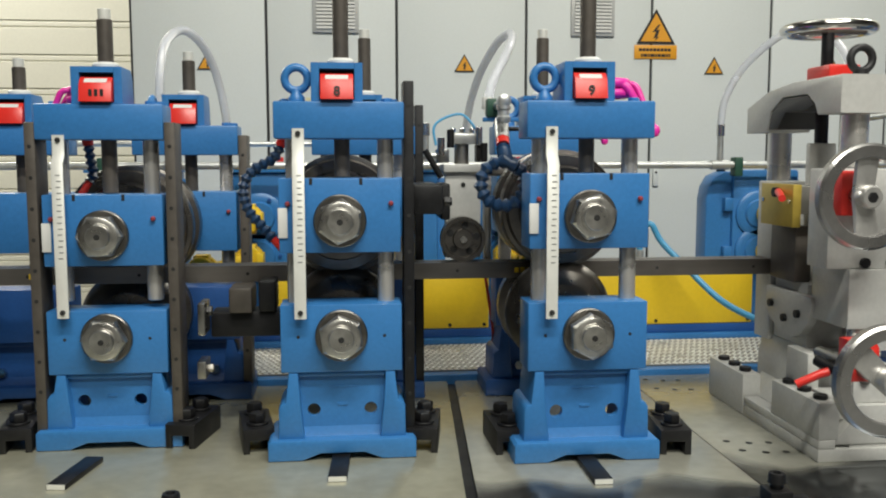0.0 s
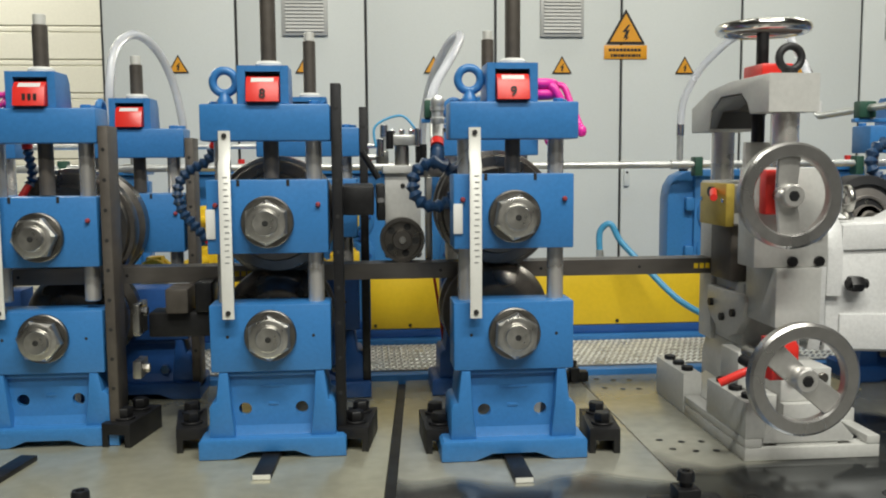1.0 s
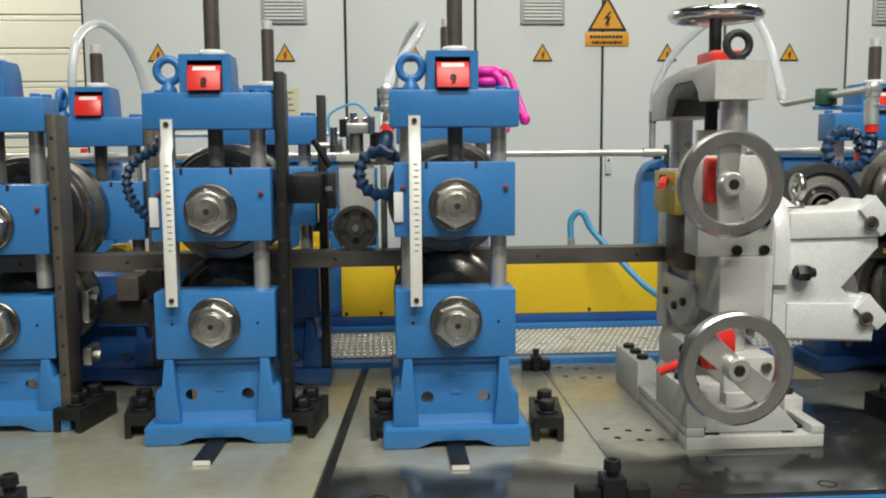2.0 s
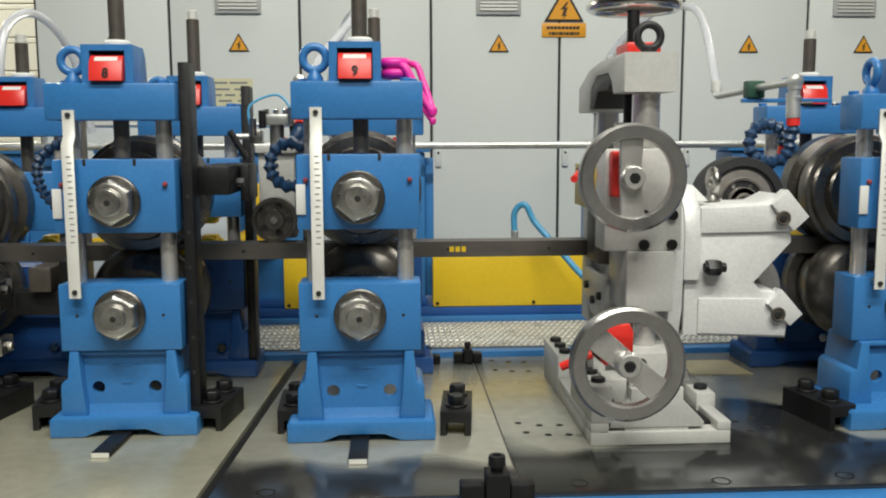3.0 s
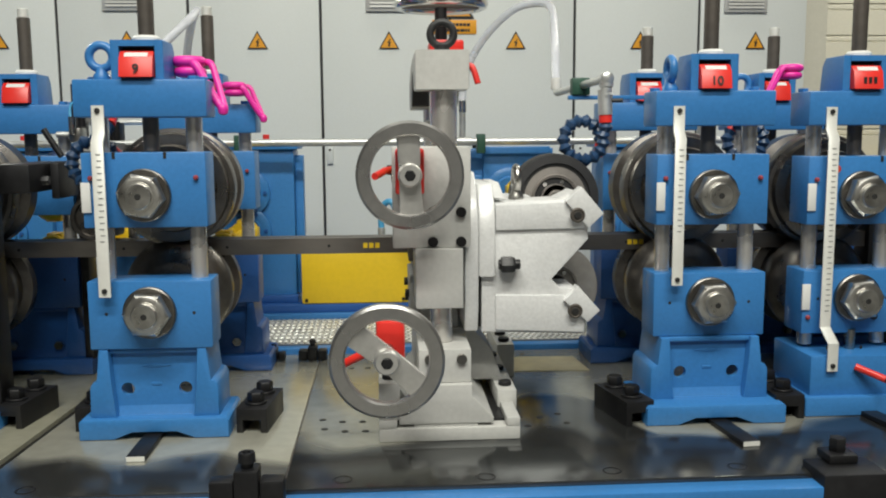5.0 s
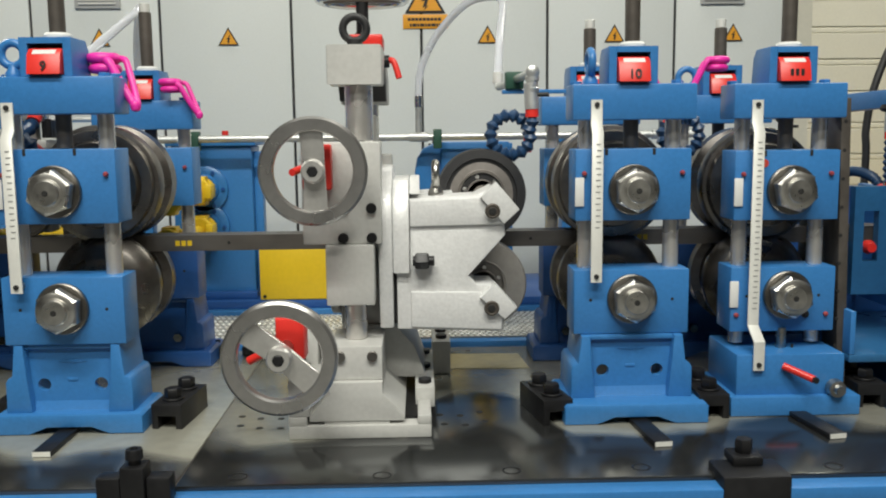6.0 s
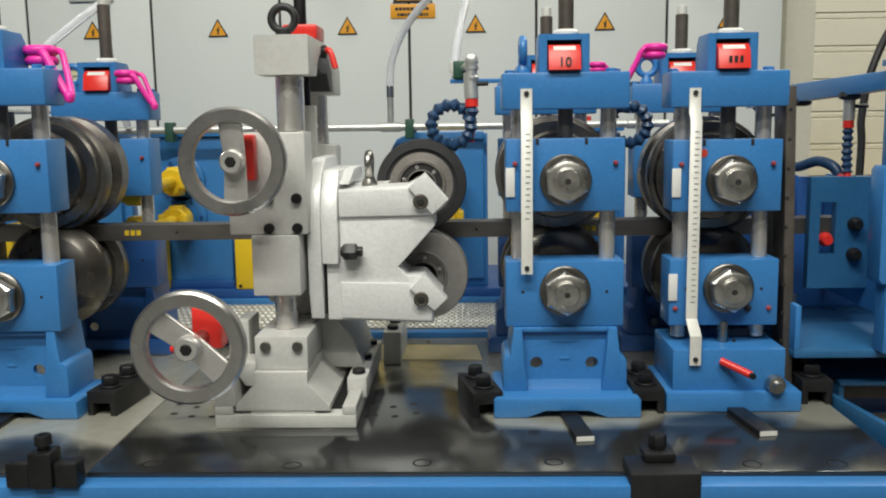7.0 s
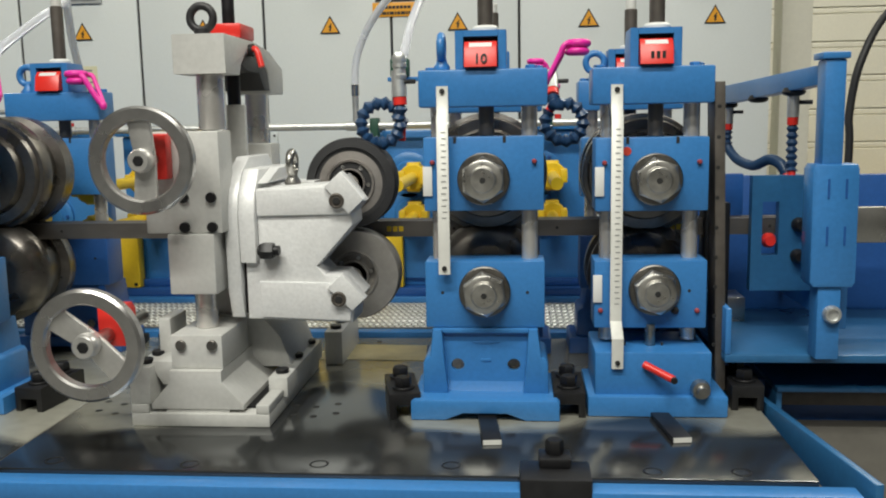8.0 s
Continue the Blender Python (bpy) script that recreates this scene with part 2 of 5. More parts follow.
def ring(bm, c, axis, R, r, sx=1.0, seg=28):
    pts = []
    for i in range(seg):
        u, v = sx * R * math.cos(2 * math.pi * i / seg), R * math.sin(2 * math.pi * i / seg)
        p = {"x": (0, u, v), "y": (u, 0, v), "z": (u, v, 0)}[axis]
        pts.append((p[0] + c[0], p[1] + c[1], p[2] + c[2]))
    return tube(bm, pts, r, 10, True)


def mesh(bm, name, material, round_deg=38):
    me = bpy.data.meshes.new(name)
    bm.to_mesh(me)
    bm.free()
    me.materials.append(material)
    me.polygons.foreach_set("use_smooth", [True] * len(me.polygons))
    me.set_sharp_from_angle(angle=radians(round_deg))
    return me


def part(name, bm, material, parent, label=""):
    """One mesh object under a thing or a part."""
    ob = new(name, mesh(bm, name, material))
    ob.parent = parent
    return tagged(ob, label)


def thing(name, label, category, x=0, y=0, z=0, rz=0, group="", kind=""):
    ob = new(name)
    ob.empty_display_size = 0.05
    ob.matrix_world = pose(x, y, z, 0, 0, rz)
    return tagged(ob, label, category, group, kind)


def solid(name, bm, material, label, category="", group="", kind=""):
    return tagged(new(name, mesh(bm, name, material)), label, category, group, kind)


def B():
    return bmesh.new()


BED = 0.852
STRIP_Y, STRIP_Z0, STRIP_Z1 = 1.558, 1.1205, 1.1505
SPIN = []   # roll shafts with their turning sense

# ---------- hall ----------
def hall():
    solid("floor", box(B(), -6, 9, -5, 6, -0.1, 0), FLOORM, "grey painted concrete hall floor", "floor", kind="structure")
    # unseen roof and three walls; their dark tone holds down bounce and reflections
    solid("ceiling", box(B(), -6.2, 9.2, -5.2, 6.2, 5.0, 5.2), CEIL, "unseen dark grey hall roof", "ceiling", kind="structure")
    solid("wall_south", box(B(), -6, 9, -5.2, -5, 0, 5), CEIL, "unseen plain grey hall wall", "wall", kind="structure")
    solid("wall_west", box(B(), -6.2, -6, -5, 6, 0, 5), CEIL, "unseen plain grey hall wall", "wall", kind="structure")
    solid("wall_east", box(B(), 9, 9.2, -5, 6, 0, 5), CEIL, "unseen plain grey hall wall", "wall", kind="structure")
    wall = solid("wall_north", box(B(), -6, 9, 4.75, 4.95, 0, 5), CREAM, "cream hall wall clad in horizontal panels", "wall", kind="structure")
    bm = B()
    prism(bm, [(4.715, 0.0), (4.75, 0.0), (4.75, 0.168), (4.725, 0.168), (4.715, 0.160), (4.715, 0.141), (4.721, 0.138), (4.721, 0.134), (4.715, 0.131)], -6, 9, "x")
    me = mesh(bm, "panel", CREAM)
    for i in range(29):
        ob = new("panel", me)
        ob.parent = wall
        ob.location = (0, 0, i * 0.171)
    # yellow skirting guard by the right-hand opening
    solid("safety_rail", box(B(), 3.86, 4.9, 4.2, 4.26, 0.0, 1.02, 0.004), YEL, "yellow painted sheet metal guard on the floor", "guard")
    bm = B()
    box(bm, 3.30, 3.40, 3.02, 3.12, 0, 4.9, 0.004)
    solid("column", bm, CREAM, "cream painted steel column", "column", kind="structure")
    bm = B()
    box(bm, 3.44, 3.48, 3.3, 3.36, 0, 4.9, 0.003)
    solid("trim", bm, CREAM, "cream door guide rail", "trim", kind="structure")


# ---------- electrical cabinets ----------
CAB_Y = 2.768


def cabinets():
    edges = [0.39, 0.797, 1.200, 1.613, 2.025, 2.428, 2.838, 3.20]
    zt = 2.05
    for i, (a, b) in enumerate(zip(edges, edges[1:])):
        t = thing("electrical_cabinet", "light grey steel control cabinet with a flush door", "cabinet", a, CAB_Y, 0.1, group="control cabinets")
        part("body", box(B(), 0, b - a, 0.012, 0.5, 0, zt), CAB, t)
        d = part("door", box(B(), 0.004, b - a - 0.004, -0.012, 0.012, 0.01, zt - 0.01, 0.003), CAB, t)
        part("plinth", box(B(), 0.002, b - a - 0.002, 0.03, 0.48, -0.1, -0.002), DARK, t)
        part("gasket", box(B(), -0.003, 0.003, -0.006, 0.011, 0, zt), RUBBER, t, "black door gap")
        if i not in (0,):
            h = part("door_handle", box(B(), 0.012, 0.031, -0.021, -0.0125, 1.155, 1.215, 0.003), CAB, d)
            part("keyhole", cyl(B(), (0.0215, 0, 1.2), "y", 0.004, -0.023, -0.0205, 12), DARK, h)
    # ventilation grilles high on the doors
    for x0 in (0.940, 1.757, 2.918):
        g = thing("air_grille", "grey louvred ventilation grille on a cabinet door", "vent", x0, CAB_Y - 0.013, 1.735, group="cabinet vents")
        part("frame", box(B(), 0, 0.142, -0.008, -0.0005, 0, 0.15, 0.002), GREY, g)
        me = mesh(prism(B(), [(-0.013, 0.0), (-0.0085, 0.0), (-0.0085, 0.0075), (-0.010, 0.0075)], 0.012, 0.13, "x"), "slat", GREY)
        for k in range(12):
            ob = new("slat", me)
            ob.parent, ob.location = g, (0, 0, 0.012 + k * 0.0108)
    n = thing("notice_sheet", "yellowed paper sheet with handwritten lines taped to a door", "notice", 0.982, CAB_Y - 0.0125, 1.45)
    part("sheet", box(B(), -0.067, 0.067, -0.001, -0.0003, 0, 0.086), PAPER, n)
    for z, spans in ((0.072, ((-0.058, -0.012), (-0.004, 0.05))), (0.052, ((-0.05, -0.005), (0.01, 0.045))), (0.034, ((-0.055, -0.03), (-0.02, 0.012), (0.026, 0.05))), (0.016, ((-0.04, 0.0), (0.02, 0.055)))):
        for x0, x1 in spans:
            part("text_bar", box(B(), x0, x1, -0.0016, -0.0009, z - 0.0028, z + 0.0028), TICK, n)
    # small voltage triangles
    for x in (0.618, 1.010, 1.414, 1.829, 2.236, 2.643, 3.026):
        triangle(x, CAB_Y - 0.0135, 1.619, 0.065, "cabinet warning triangles")
    s = thing("warning_sign", "large orange high voltage triangle with a caption label below", "sign", 2.038, CAB_Y - 0.0135, 1.666)
    part("caption_label", box(B(), -0.071, 0.071, -0.002, -0.0004, 0, 0.044, 0.0008), ORANGE, s)
    for k, (w, z) in enumerate(((0.112, 0.029), (0.098, 0.011))):
        bm = B()
        x = -w / 2
        while x < w / 2 - 0.004:
            l = 0.006 + 0.004 * ((k * 7 + int(x * 1000)) % 3)
            box(bm, x, min(x + l, w / 2), -0.0026, -0.0019, z - 0.0045, z + 0.0045)
            x += l + 0.002
        part("text_bar", bm, INK, s)
    face(s, 0.048, 0.128)


def face(parent, z0, w):
    h = w * 0.866
    part("panel", prism(B(), [(-w / 2, z0), (w / 2, z0), (0, z0 + h)], -0.002, -0.0004), INK, parent, "black border triangle")
    k = 0.80
    c = z0 + h / 3
    part("sheet", prism(B(), [(-w / 2 * k, c - h / 3 * k), (w / 2 * k, c - h / 3 * k), (0, c + 2 * h / 3 * k)], -0.0028, -0.0021), ORANGE, parent)
    u = w * 0.36
    part("lightning_bolt", prism(B(), [(0.16 * u, 0.62 * u + c - 0.1 * u), (-0.28 * u, 0.0 + c), (-0.02 * u, 0.03 * u + c), (-0.18 * u, -0.45 * u + c), (0.02 * u, -0.36 * u + c), (-0.1 * u, -0.62 * u + c), (0.22 * u, -0.32 * u + c), (0.08 * u, -0.34 * u + c), (0.26 * u, 0.18 * u + c), (0.04 * u, 0.14 * u + c), (0.3 * u, 0.62 * u + c - 0.1 * u)], -0.0034, -0.0029), INK, parent)


def triangle(x, y, z, w, group):
    t = thing("warning_triangle", "small orange voltage warning triangle on a grey door", "sign", x, y, z, group=group)
    face(t, 0, w)


# ---------- machine bed ----------
def bed():
    t = thing("machine_bed", "blue machine bed with oiled ground steel plates", "machine bed", kind="structure")
    part("plate", prism(B(), [(-1.6, 1.064), (1.204, 1.064), (1.258, 1.845), (-1.6, 1.845)], BED - 0.03, BED, "z", 0.0015), BED_A, t, "beige filmed ground plate")
    part("plate", prism(B(), [(1.221, 1.064), (1.6605, 1.064), (1.6605, 1.845), (1.275, 1.845)], BED - 0.03, BED, "z", 0.0015), BED_B, t, "oiled steel plate with a thin film")
    part("plate", box(B(), 1.6625, 2.825, 1.064, 1.845, BED - 0.03, BED, 0.0015), BED_C, t, "oiled steel plate, wet along the front")
    part("joint_strip", prism(B(), [(1.2045, 1.064), (1.2205, 1.064), (1.2745, 1.845), (1.2585, 1.845)], BED - 0.03, BED - 0.008, "z"), DARK, t)
    bm = B()
    box(bm, -1.6, 2.822, 1.064, 1.86, 0.45, BED - 0.0305)
    part("frame", bm, BLUE, t)
    part("front_rail", box(B(), -1.6, 2.87, 1.027, 1.0625, BED - 0.032, BED - 0.006, 0.002), BLUE, t)
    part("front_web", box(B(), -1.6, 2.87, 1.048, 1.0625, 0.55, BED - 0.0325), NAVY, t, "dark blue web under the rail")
    part("rear_rail", box(B(), -1.6, 2.80, 1.852, 1.885, BED - 0.03, BED + 0.012, 0.002), BLUE, t)
    # edge strip takes the darkened blue as its shade
    es = part("edge_strip", box(B(), -0.006, 0.006, -0.21, 0.21, BED - 0.05, BED + 0.012, 0.002), SHADED_BLUE, t)
    es.matrix_basis = pose(2.858, 1.235, 0, 0, 0, 8.2)
    for x in (-1.4, 0.6, 2.5):
        part("leg", box(B(), x, x + 0.18, 1.1, 1.8, 0, 0.4495, 0.003), BLUE, t)
    # countersunk bolt heads and tapped holes
    bolt = mesh(lathe(B(), [(0.014, BED - 0.002), (0.014, BED + 0.0005), (0.0115, BED + 0.0008), (0.011, BED - 0.002)], "z", seg=20), "bolt", DARK)
    for x in (1.30, 1.745, 1.952, 2.14, 2.33, 2.61, 2.73):
        ob = new("bolt", bolt)
        ob.parent, ob.location = t, (x, 1.094 + 0.006 * math.sin(9 * x), 0)
    hole = mesh(lathe(B(), [(0.0062, BED - 0.001), (0.0062, BED + 0.0004), (0.004, BED + 0.0006)], "z", seg=14), "tapped_hole", INK)
    for x in (1.70, 1.735, 1.77, 2.045, 2.08, 2.115):
        for y in (1.31, 1.36, 1.72, 1.80):
            ob = new("tapped_hole", hole)
            ob.parent, ob.location = t, (x + 0.004 * math.sin(40 * y), y + 0.01 * math.sin(60 * x), 0)
    part("dry_film", prism(B(), [(2.0, 1.66), (2.235, 1.655), (2.225, 1.775), (2.015, 1.785)], BED + 0.0003, BED + 0.0009, "z"), FILM, t, "dried tan oil film")
    part("plate_joint", box(B(), 1.6606, 1.6624, 1.065, 1.844, BED - 0.02, BED - 0.001), BROWN, t)


def key_bar(x, y, rz=0.0):
    t = thing("key_bar", "short dark steel key bar lying on the bed plate", "steel bar", x, y, BED, rz, "key bars")
    part("bar", box(B(), -0.0145, 0.0145, -0.055, 0.072, 0.0004, 0.009, 0.001), DARK, t)
    part("end_face", box(B(), -0.0138, 0.0138, -0.0562, -0.0552, 0.001, 0.0085), ALU, t, "bare sawn end")


def clamp(x, y, rz=0.0, label="black steel clamp bar bolted beside a stand foot"):
    t = thing("clamp", label, "clamp", x, y, BED, rz, "foot clamps")
    bm = B()
    prism(bm, [(-0.026, 0.0), (-0.015, 0.0), (-0.015, 0.022), (0.015, 0.022), (0.015, 0.0), (0.026, 0.0), (0.026, 0.042), (-0.026, 0.042)], -0.066, 0.062, "y", 0.002)
    part("bar", bm, DARK, t)
    for y0 in (-0.032, 0.032):
        b = part("bolt", hexa(B(), (0, y0, 0), "z", 0.0145, 0.0462, 0.062, 0.3), DARK, t)
        part("washer", cyl(B(), (0, y0, 0), "z", 0.0185, 0.0423, 0.046, 20), DARK, b)


def edge_clamp(x, y, s=1.0, z=BED):
    t = thing("edge_clamp", "black steel stop block with a clamping screw on the bed", "clamp", x, y, z, 0, "edge clamps")
    bm = B()
    box(bm, -0.0165 * s, 0.0165 * s, -0.018, 0.018, 0.0003, 0.052 * s, 0.003)
    part("block", bm, DARK, t)
    for u in (-1, 1):
        part("wing", box(B(), min(u * 0.0175 * s, u * 0.0505 * s), max(u * 0.0175 * s, u * 0.0505 * s), -0.014, 0.014, 0.0003, 0.037 * s, 0.0035), DARK, t)
    sc = part("screw", cyl(B(), (0, 0, 0), "z", 0.0085 * s, 0.0523 * s, 0.060 * s, 16), DARK, t)
    part("socket", lathe(B(), [(0.0125 * s, 0.0602 * s), (0.0118 * s, 0.063 * s), (0.0118 * s, 0.070 * s), (0.0105 * s, 0.0735 * s), (0.006 * s, 0.0735 * s), (0.005 * s, 0.069 * s)], "z", seg=20), DARK, sc)


def stop_box(x, y):
    t = thing("stop_box", "black steel box hung on the front of the bed", "clamp", x, y, BED, 0, "edge clamps")
    part("body", box(B(), -0.048, 0.048, -0.05, 0.02, -0.07, 0.012, 0.003), DARK, t)
    part("cap", box(B(), -0.022, 0.022, -0.012, 0.03, 0.0122, 0.026, 0.003), DARK, t)
    part("screw", hexa(B(), (0, 0.01, 0), "z", 0.013, 0.0262, 0.046), DARK, t)


# ---------- roll stands ----------
def eye_bolt(name, parent, x, y, z, axis="y", material=None, s=1.0):
    bm = B()
    ring(bm, (x, y, z + 0.033 * s), axis, 0.0165 * s, 0.0062 * s)
    lathe(bm, [(0.012 * s, z), (0.012 * s, z + 0.006 * s), (0.008 * s, z + 0.012 * s), (0.007 * s, z + 0.019 * s)], "z", (x, y, 0), 18)
    return part(name, bm, material or BLUE, parent)


def shaft(parent, z, rear=False, front=True, roll_r=0.1, groove=0.016, lower=False, name="roll_shaft", roll_dy=0.0):
    """A shaft that turns: roll, washer, nut and shaft end, about its own axis."""
    sh = part(name, cyl(B(), (0, 0, 0), "y", 0.018, -0.03, 0.44, 24), STEEL, parent)
    sh.location = (0, 0, z)
    if front:
        n = part("shaft_nut", hexa(B(), (0, 0, 0), "y", 0.0372, -0.0095, -0.0335), NUT, sh, "bright hexagon nut")
        part("washer", lathe(B(), [(0.03, -0.001), (0.0425, -0.001), (0.0425, -0.0075), (0.0405, -0.0092), (0.03, -0.0092)], "y", seg=40), WASH, sh)
        part("nut_face", lathe(B(), [(0.0315, -0.0332), (0.0315, -0.0343), (0.0305, -0.0349), (0.02, -0.0349)], "y", seg=40), NUT, n)
        part("collar", lathe(B(), [(0.0232, -0.0346), (0.0228, -0.0366), (0.0205, -0.0372), (0.0202, -0.0408), (0.0190, -0.0425), (0.005, -0.0425), (0.0042, -0.039)], "y", seg=36), NUT, n)
        part("centre_hole", cyl(B(), (0, 0, 0), "y", 0.0046, -0.043, -0.0395, 14), INK, n)
    if roll_r:
        R = roll_r
        if lower:
            prof = [(R * 0.55, 0.135), (R * 0.62, 0.137), (R * 0.80, 0.150), (R * 0.84, 0.152), (R * 0.985, 0.176), (R, 0.179), (R, 0.194), (R - groove, 0.199), (R - groove, 0.256), (R, 0.262), (R, 0.285), (R * 0.9, 0.30), (R * 0.6, 0.318)]
        else:
            prof = [(R * 0.52, 0.138), (R * 0.70, 0.14), (R * 0.74, 0.158), (R * 0.90, 0.161), (R * 0.93, 0.172), (R - 0.001, 0.174), (R, 0.176), (R, 0.206), (R - groove, 0.212), (R - groove, 0.25), (R, 0.256), (R, 0.29), (R * 0.7, 0.31)]
        part("forming_roll", lathe(B(), [(a, b + roll_dy) for a, b in prof], "y", seg=64), ROLL, sh, "dark turned steel roll")
    SPIN.append((sh, z, 1 if lower else -1))
    return sh


def web_plate(y0, y1, w, z0, z1, hx, hz, r):
    """An upright plate of half width w with a round hole of radius r at each side."""
    bm = B()
    if not r:
        return box(bm, -w, w, y0, y1, z0, z1)
    n = 24
    for sx in (-1, 1):
        a, b = (-w, 0.0) if sx < 0 else (0.0, w)
        cx = sx * hx
        inner, outer = [], []
        for i in range(n):
            u, v = math.cos(2 * math.pi * i / n), math.sin(2 * math.pi * i / n)
            k = min(((b if u > 0 else a) - cx) / u if abs(u) > 1e-6 else 9, ((z1 if v > 0 else z0) - hz) / v if abs(v) > 1e-6 else 9)
            inner.append((cx + r * u, hz + r * v))
            outer.append((cx + k * u, hz + k * v))
        # the nearest spokes run into the corners of the plate
        for c in ((a, z0), (a, z1), (b, z0), (b, z1)):
            i = min(range(n), key=lambda q: (outer[q][0] - c[0]) ** 2 + (outer[q][1] - c[1]) ** 2)
            outer[i] = c
        f = [[bm.verts.new((x, y, z)) for x, z in ring_] for ring_, y in ((inner, y0), (outer, y0), (inner, y1), (outer, y1))]
        for i in range(n):
            j = (i + 1) % n
            bm.faces.new((f[0][i], f[0][j], f[1][j], f[1][i]))
            bm.faces.new((f[2][i], f[3][i], f[3][j], f[2][j]))
            bm.faces.new((f[0][j], f[0][i], f[2][i], f[2][j]))
    bmesh.ops.recalc_face_normals(bm, faces=bm.faces)
    return bm


def half_frame(t, y0, dz=0.0, bdz=0.0, digits="", scale=True, eye="y", spindle=0.76, front=True, foot="cast", deep=0.07, bars=(), fdy=0.0):
    """One half of a stand: foot, lower and upper bearing block, columns, head and spindle. y0: its front plane in the stand."""
    Y1 = y0 + deep
    f0, g0 = y0 + fdy, y0 + fdy * 0.3
    F1 = y0 + 0.105
    ldz = bdz * 0.6
    # rear foot and lower block: shade put into the colour as navy
    lower_tone = BLUE if scale else NAVY
    # foot casting
    if foot == "cast":
        for s in (-1, 1):
            o = [(s * x, z) for x, z in ((0.062, 0.034), (0.1045, 0.034), (0.1035, 0.086), (0.099, 0.093), (0.0925, 0.095), (0.0865, 0.1503 + ldz), (0.0715, 0.1503 + ldz), (0.068, 0.09))]
            part("foot_leg", prism(B(), o if s > 0 else o[::-1], g0, F1, "y", 0.003), lower_tone, t)
        part("web", web_plate(g0 + 0.018, g0 + 0.03, 0.07, 0.03, 0.1503 + ldz, 0.047, 0.078, 0.0108 if scale else 0.0), lower_tone, t)
        part("web_fillet", prism(B(), [(g0 + 0.0115, 0.0345), (g0 + 0.0178, 0.0345), (g0 + 0.0178, 0.05), (g0 + 0.0145, 0.041)], -0.066, 0.066, "x"), lower_tone, t)
        part("top_bar", box(B(), -0.072, 0.072, g0 + 0.008, F1 - 0.01, 0.142 + ldz, 0.1504 + ldz, 0.002), lower_tone, t)
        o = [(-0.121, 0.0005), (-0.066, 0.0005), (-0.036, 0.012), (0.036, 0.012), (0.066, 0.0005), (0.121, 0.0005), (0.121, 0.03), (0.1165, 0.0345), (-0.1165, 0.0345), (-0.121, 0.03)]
        part("foot_flange", prism(B(), o, f0 - 0.012, F1 + 0.006, "y", 0.003), lower_tone, t)
        if not scale:
            for x in (-0.047, 0.047):
                part("foot_bolt", hexa(B(), (x, 0, 0.06), "y", 0.011, g0 + 0.018, g0 + 0.006), CHROME, t, "bright zinc bolt")
        else:
            part("cast_mark", prism(B(), [(-0.022, 0.117), (0.0, 0.12), (0.024, 0.117), (0.0, 0.114)], g0 + 0.0165, g0 + 0.0185, "y", 0.0006), lower_tone, t)
            part("cast_mark", box(B(), -0.008, 0.009, g0 + 0.0165, g0 + 0.0185, 0.084, 0.089, 0.0008), lower_tone, t)
    else:
        bm = B()
        box(bm, -0.1, 0.1, f0, F1, 0.03, 0.106, 0.003)
        box(bm, -0.112, 0.112, f0 - 0.012, F1 + 0.006, 0.0005, 0.035, 0.003)
        part("foot_block", bm, lower_tone, t)
        lv = part("clamp_lever", tube(B(), [(-0.022, f0 - 0.004, 0.087), (0.022, f0 - 0.03, 0.069)], 0.0064, 12), RED, t, "red plastic lever")
        part("lever_end", cyl(B(), (0.0215, 0, 0.0695), "y", 0.0055, f0 - 0.039, f0 - 0.03, 12), DARK, lv)
        part("locking_knob", lathe(B(), [(0.013, f0 - 0.001), (0.016, f0 - 0.006), (0.014, f0 - 0.02), (0.009, f0 - 0.021), (0.008, f0 - 0.032)], "y", (0.068, 0, 0.048), 20), STEEL, t)
        part("screw", cyl(B(), (-0.005, f0 + 0.05, 0), "z", 0.009, 0.106, 0.142, 14), STEEL, t)
    # lower block
    lo = 0.136 if foot != "cast" else 0.151 + ldz
    bl = part("lower_block", box(B(), -0.0985, 0.0985, y0, Y1, lo, 0.2635 + bdz * 0.7, 0.0022), lower_tone, t)
    for x in (-0.07, 0.07):
        part("oil_hole", cyl(B(), (x, 0, 0.2095 + bdz * 0.55), "y", 0.0028, y0 - 0.0004, y0 + 0.002, 10), INK, bl)
    # upper block
    ub = part("upper_block", box(B(), -0.0975, 0.0975, y0, Y1, 0.351 + bdz, 0.471 + bdz, 0.0022), BLUE, t)
    for x in (-0.046, 0.034):
        part("guide_slot", box(B(), x - 0.0025, x + 0.0025, y0 - 0.0006, y0 + 0.002, 0.461 + bdz, 0.4714 + bdz), INK, ub)
    for x in (-0.083, 0.082):
        part("grease_nipple", lathe(B(), [(0.0042, y0 - 0.0002), (0.0042, y0 - 0.004), (0.0022, y0 - 0.007)], "y", (x, 0, 0.4305 + bdz), 12), SEAL, ub)
    if scale:
        part("pointer_plate", box(B(), -0.0985, -0.0835, y0 - 0.0035, y0 - 0.0003, 0.376 + bdz, 0.424 + bdz, 0.0006), PLATE, ub, "white pointer plate")
    # columns
    for x in (-0.0745, 0.0745):
        c = part("column", cyl(B(), (x, y0 + 0.036, 0), "z", 0.0135, (0.11 if foot != "cast" else 0.25), 0.53 + dz, 24), COLUMN, t, "polished steel column")
    # head
    hb = part("head_beam", box(B(), -0.1035, 0.1035, y0 - 0.004, Y1, 0.524 + dz, 0.583 + dz, 0.003), BLUE, t)
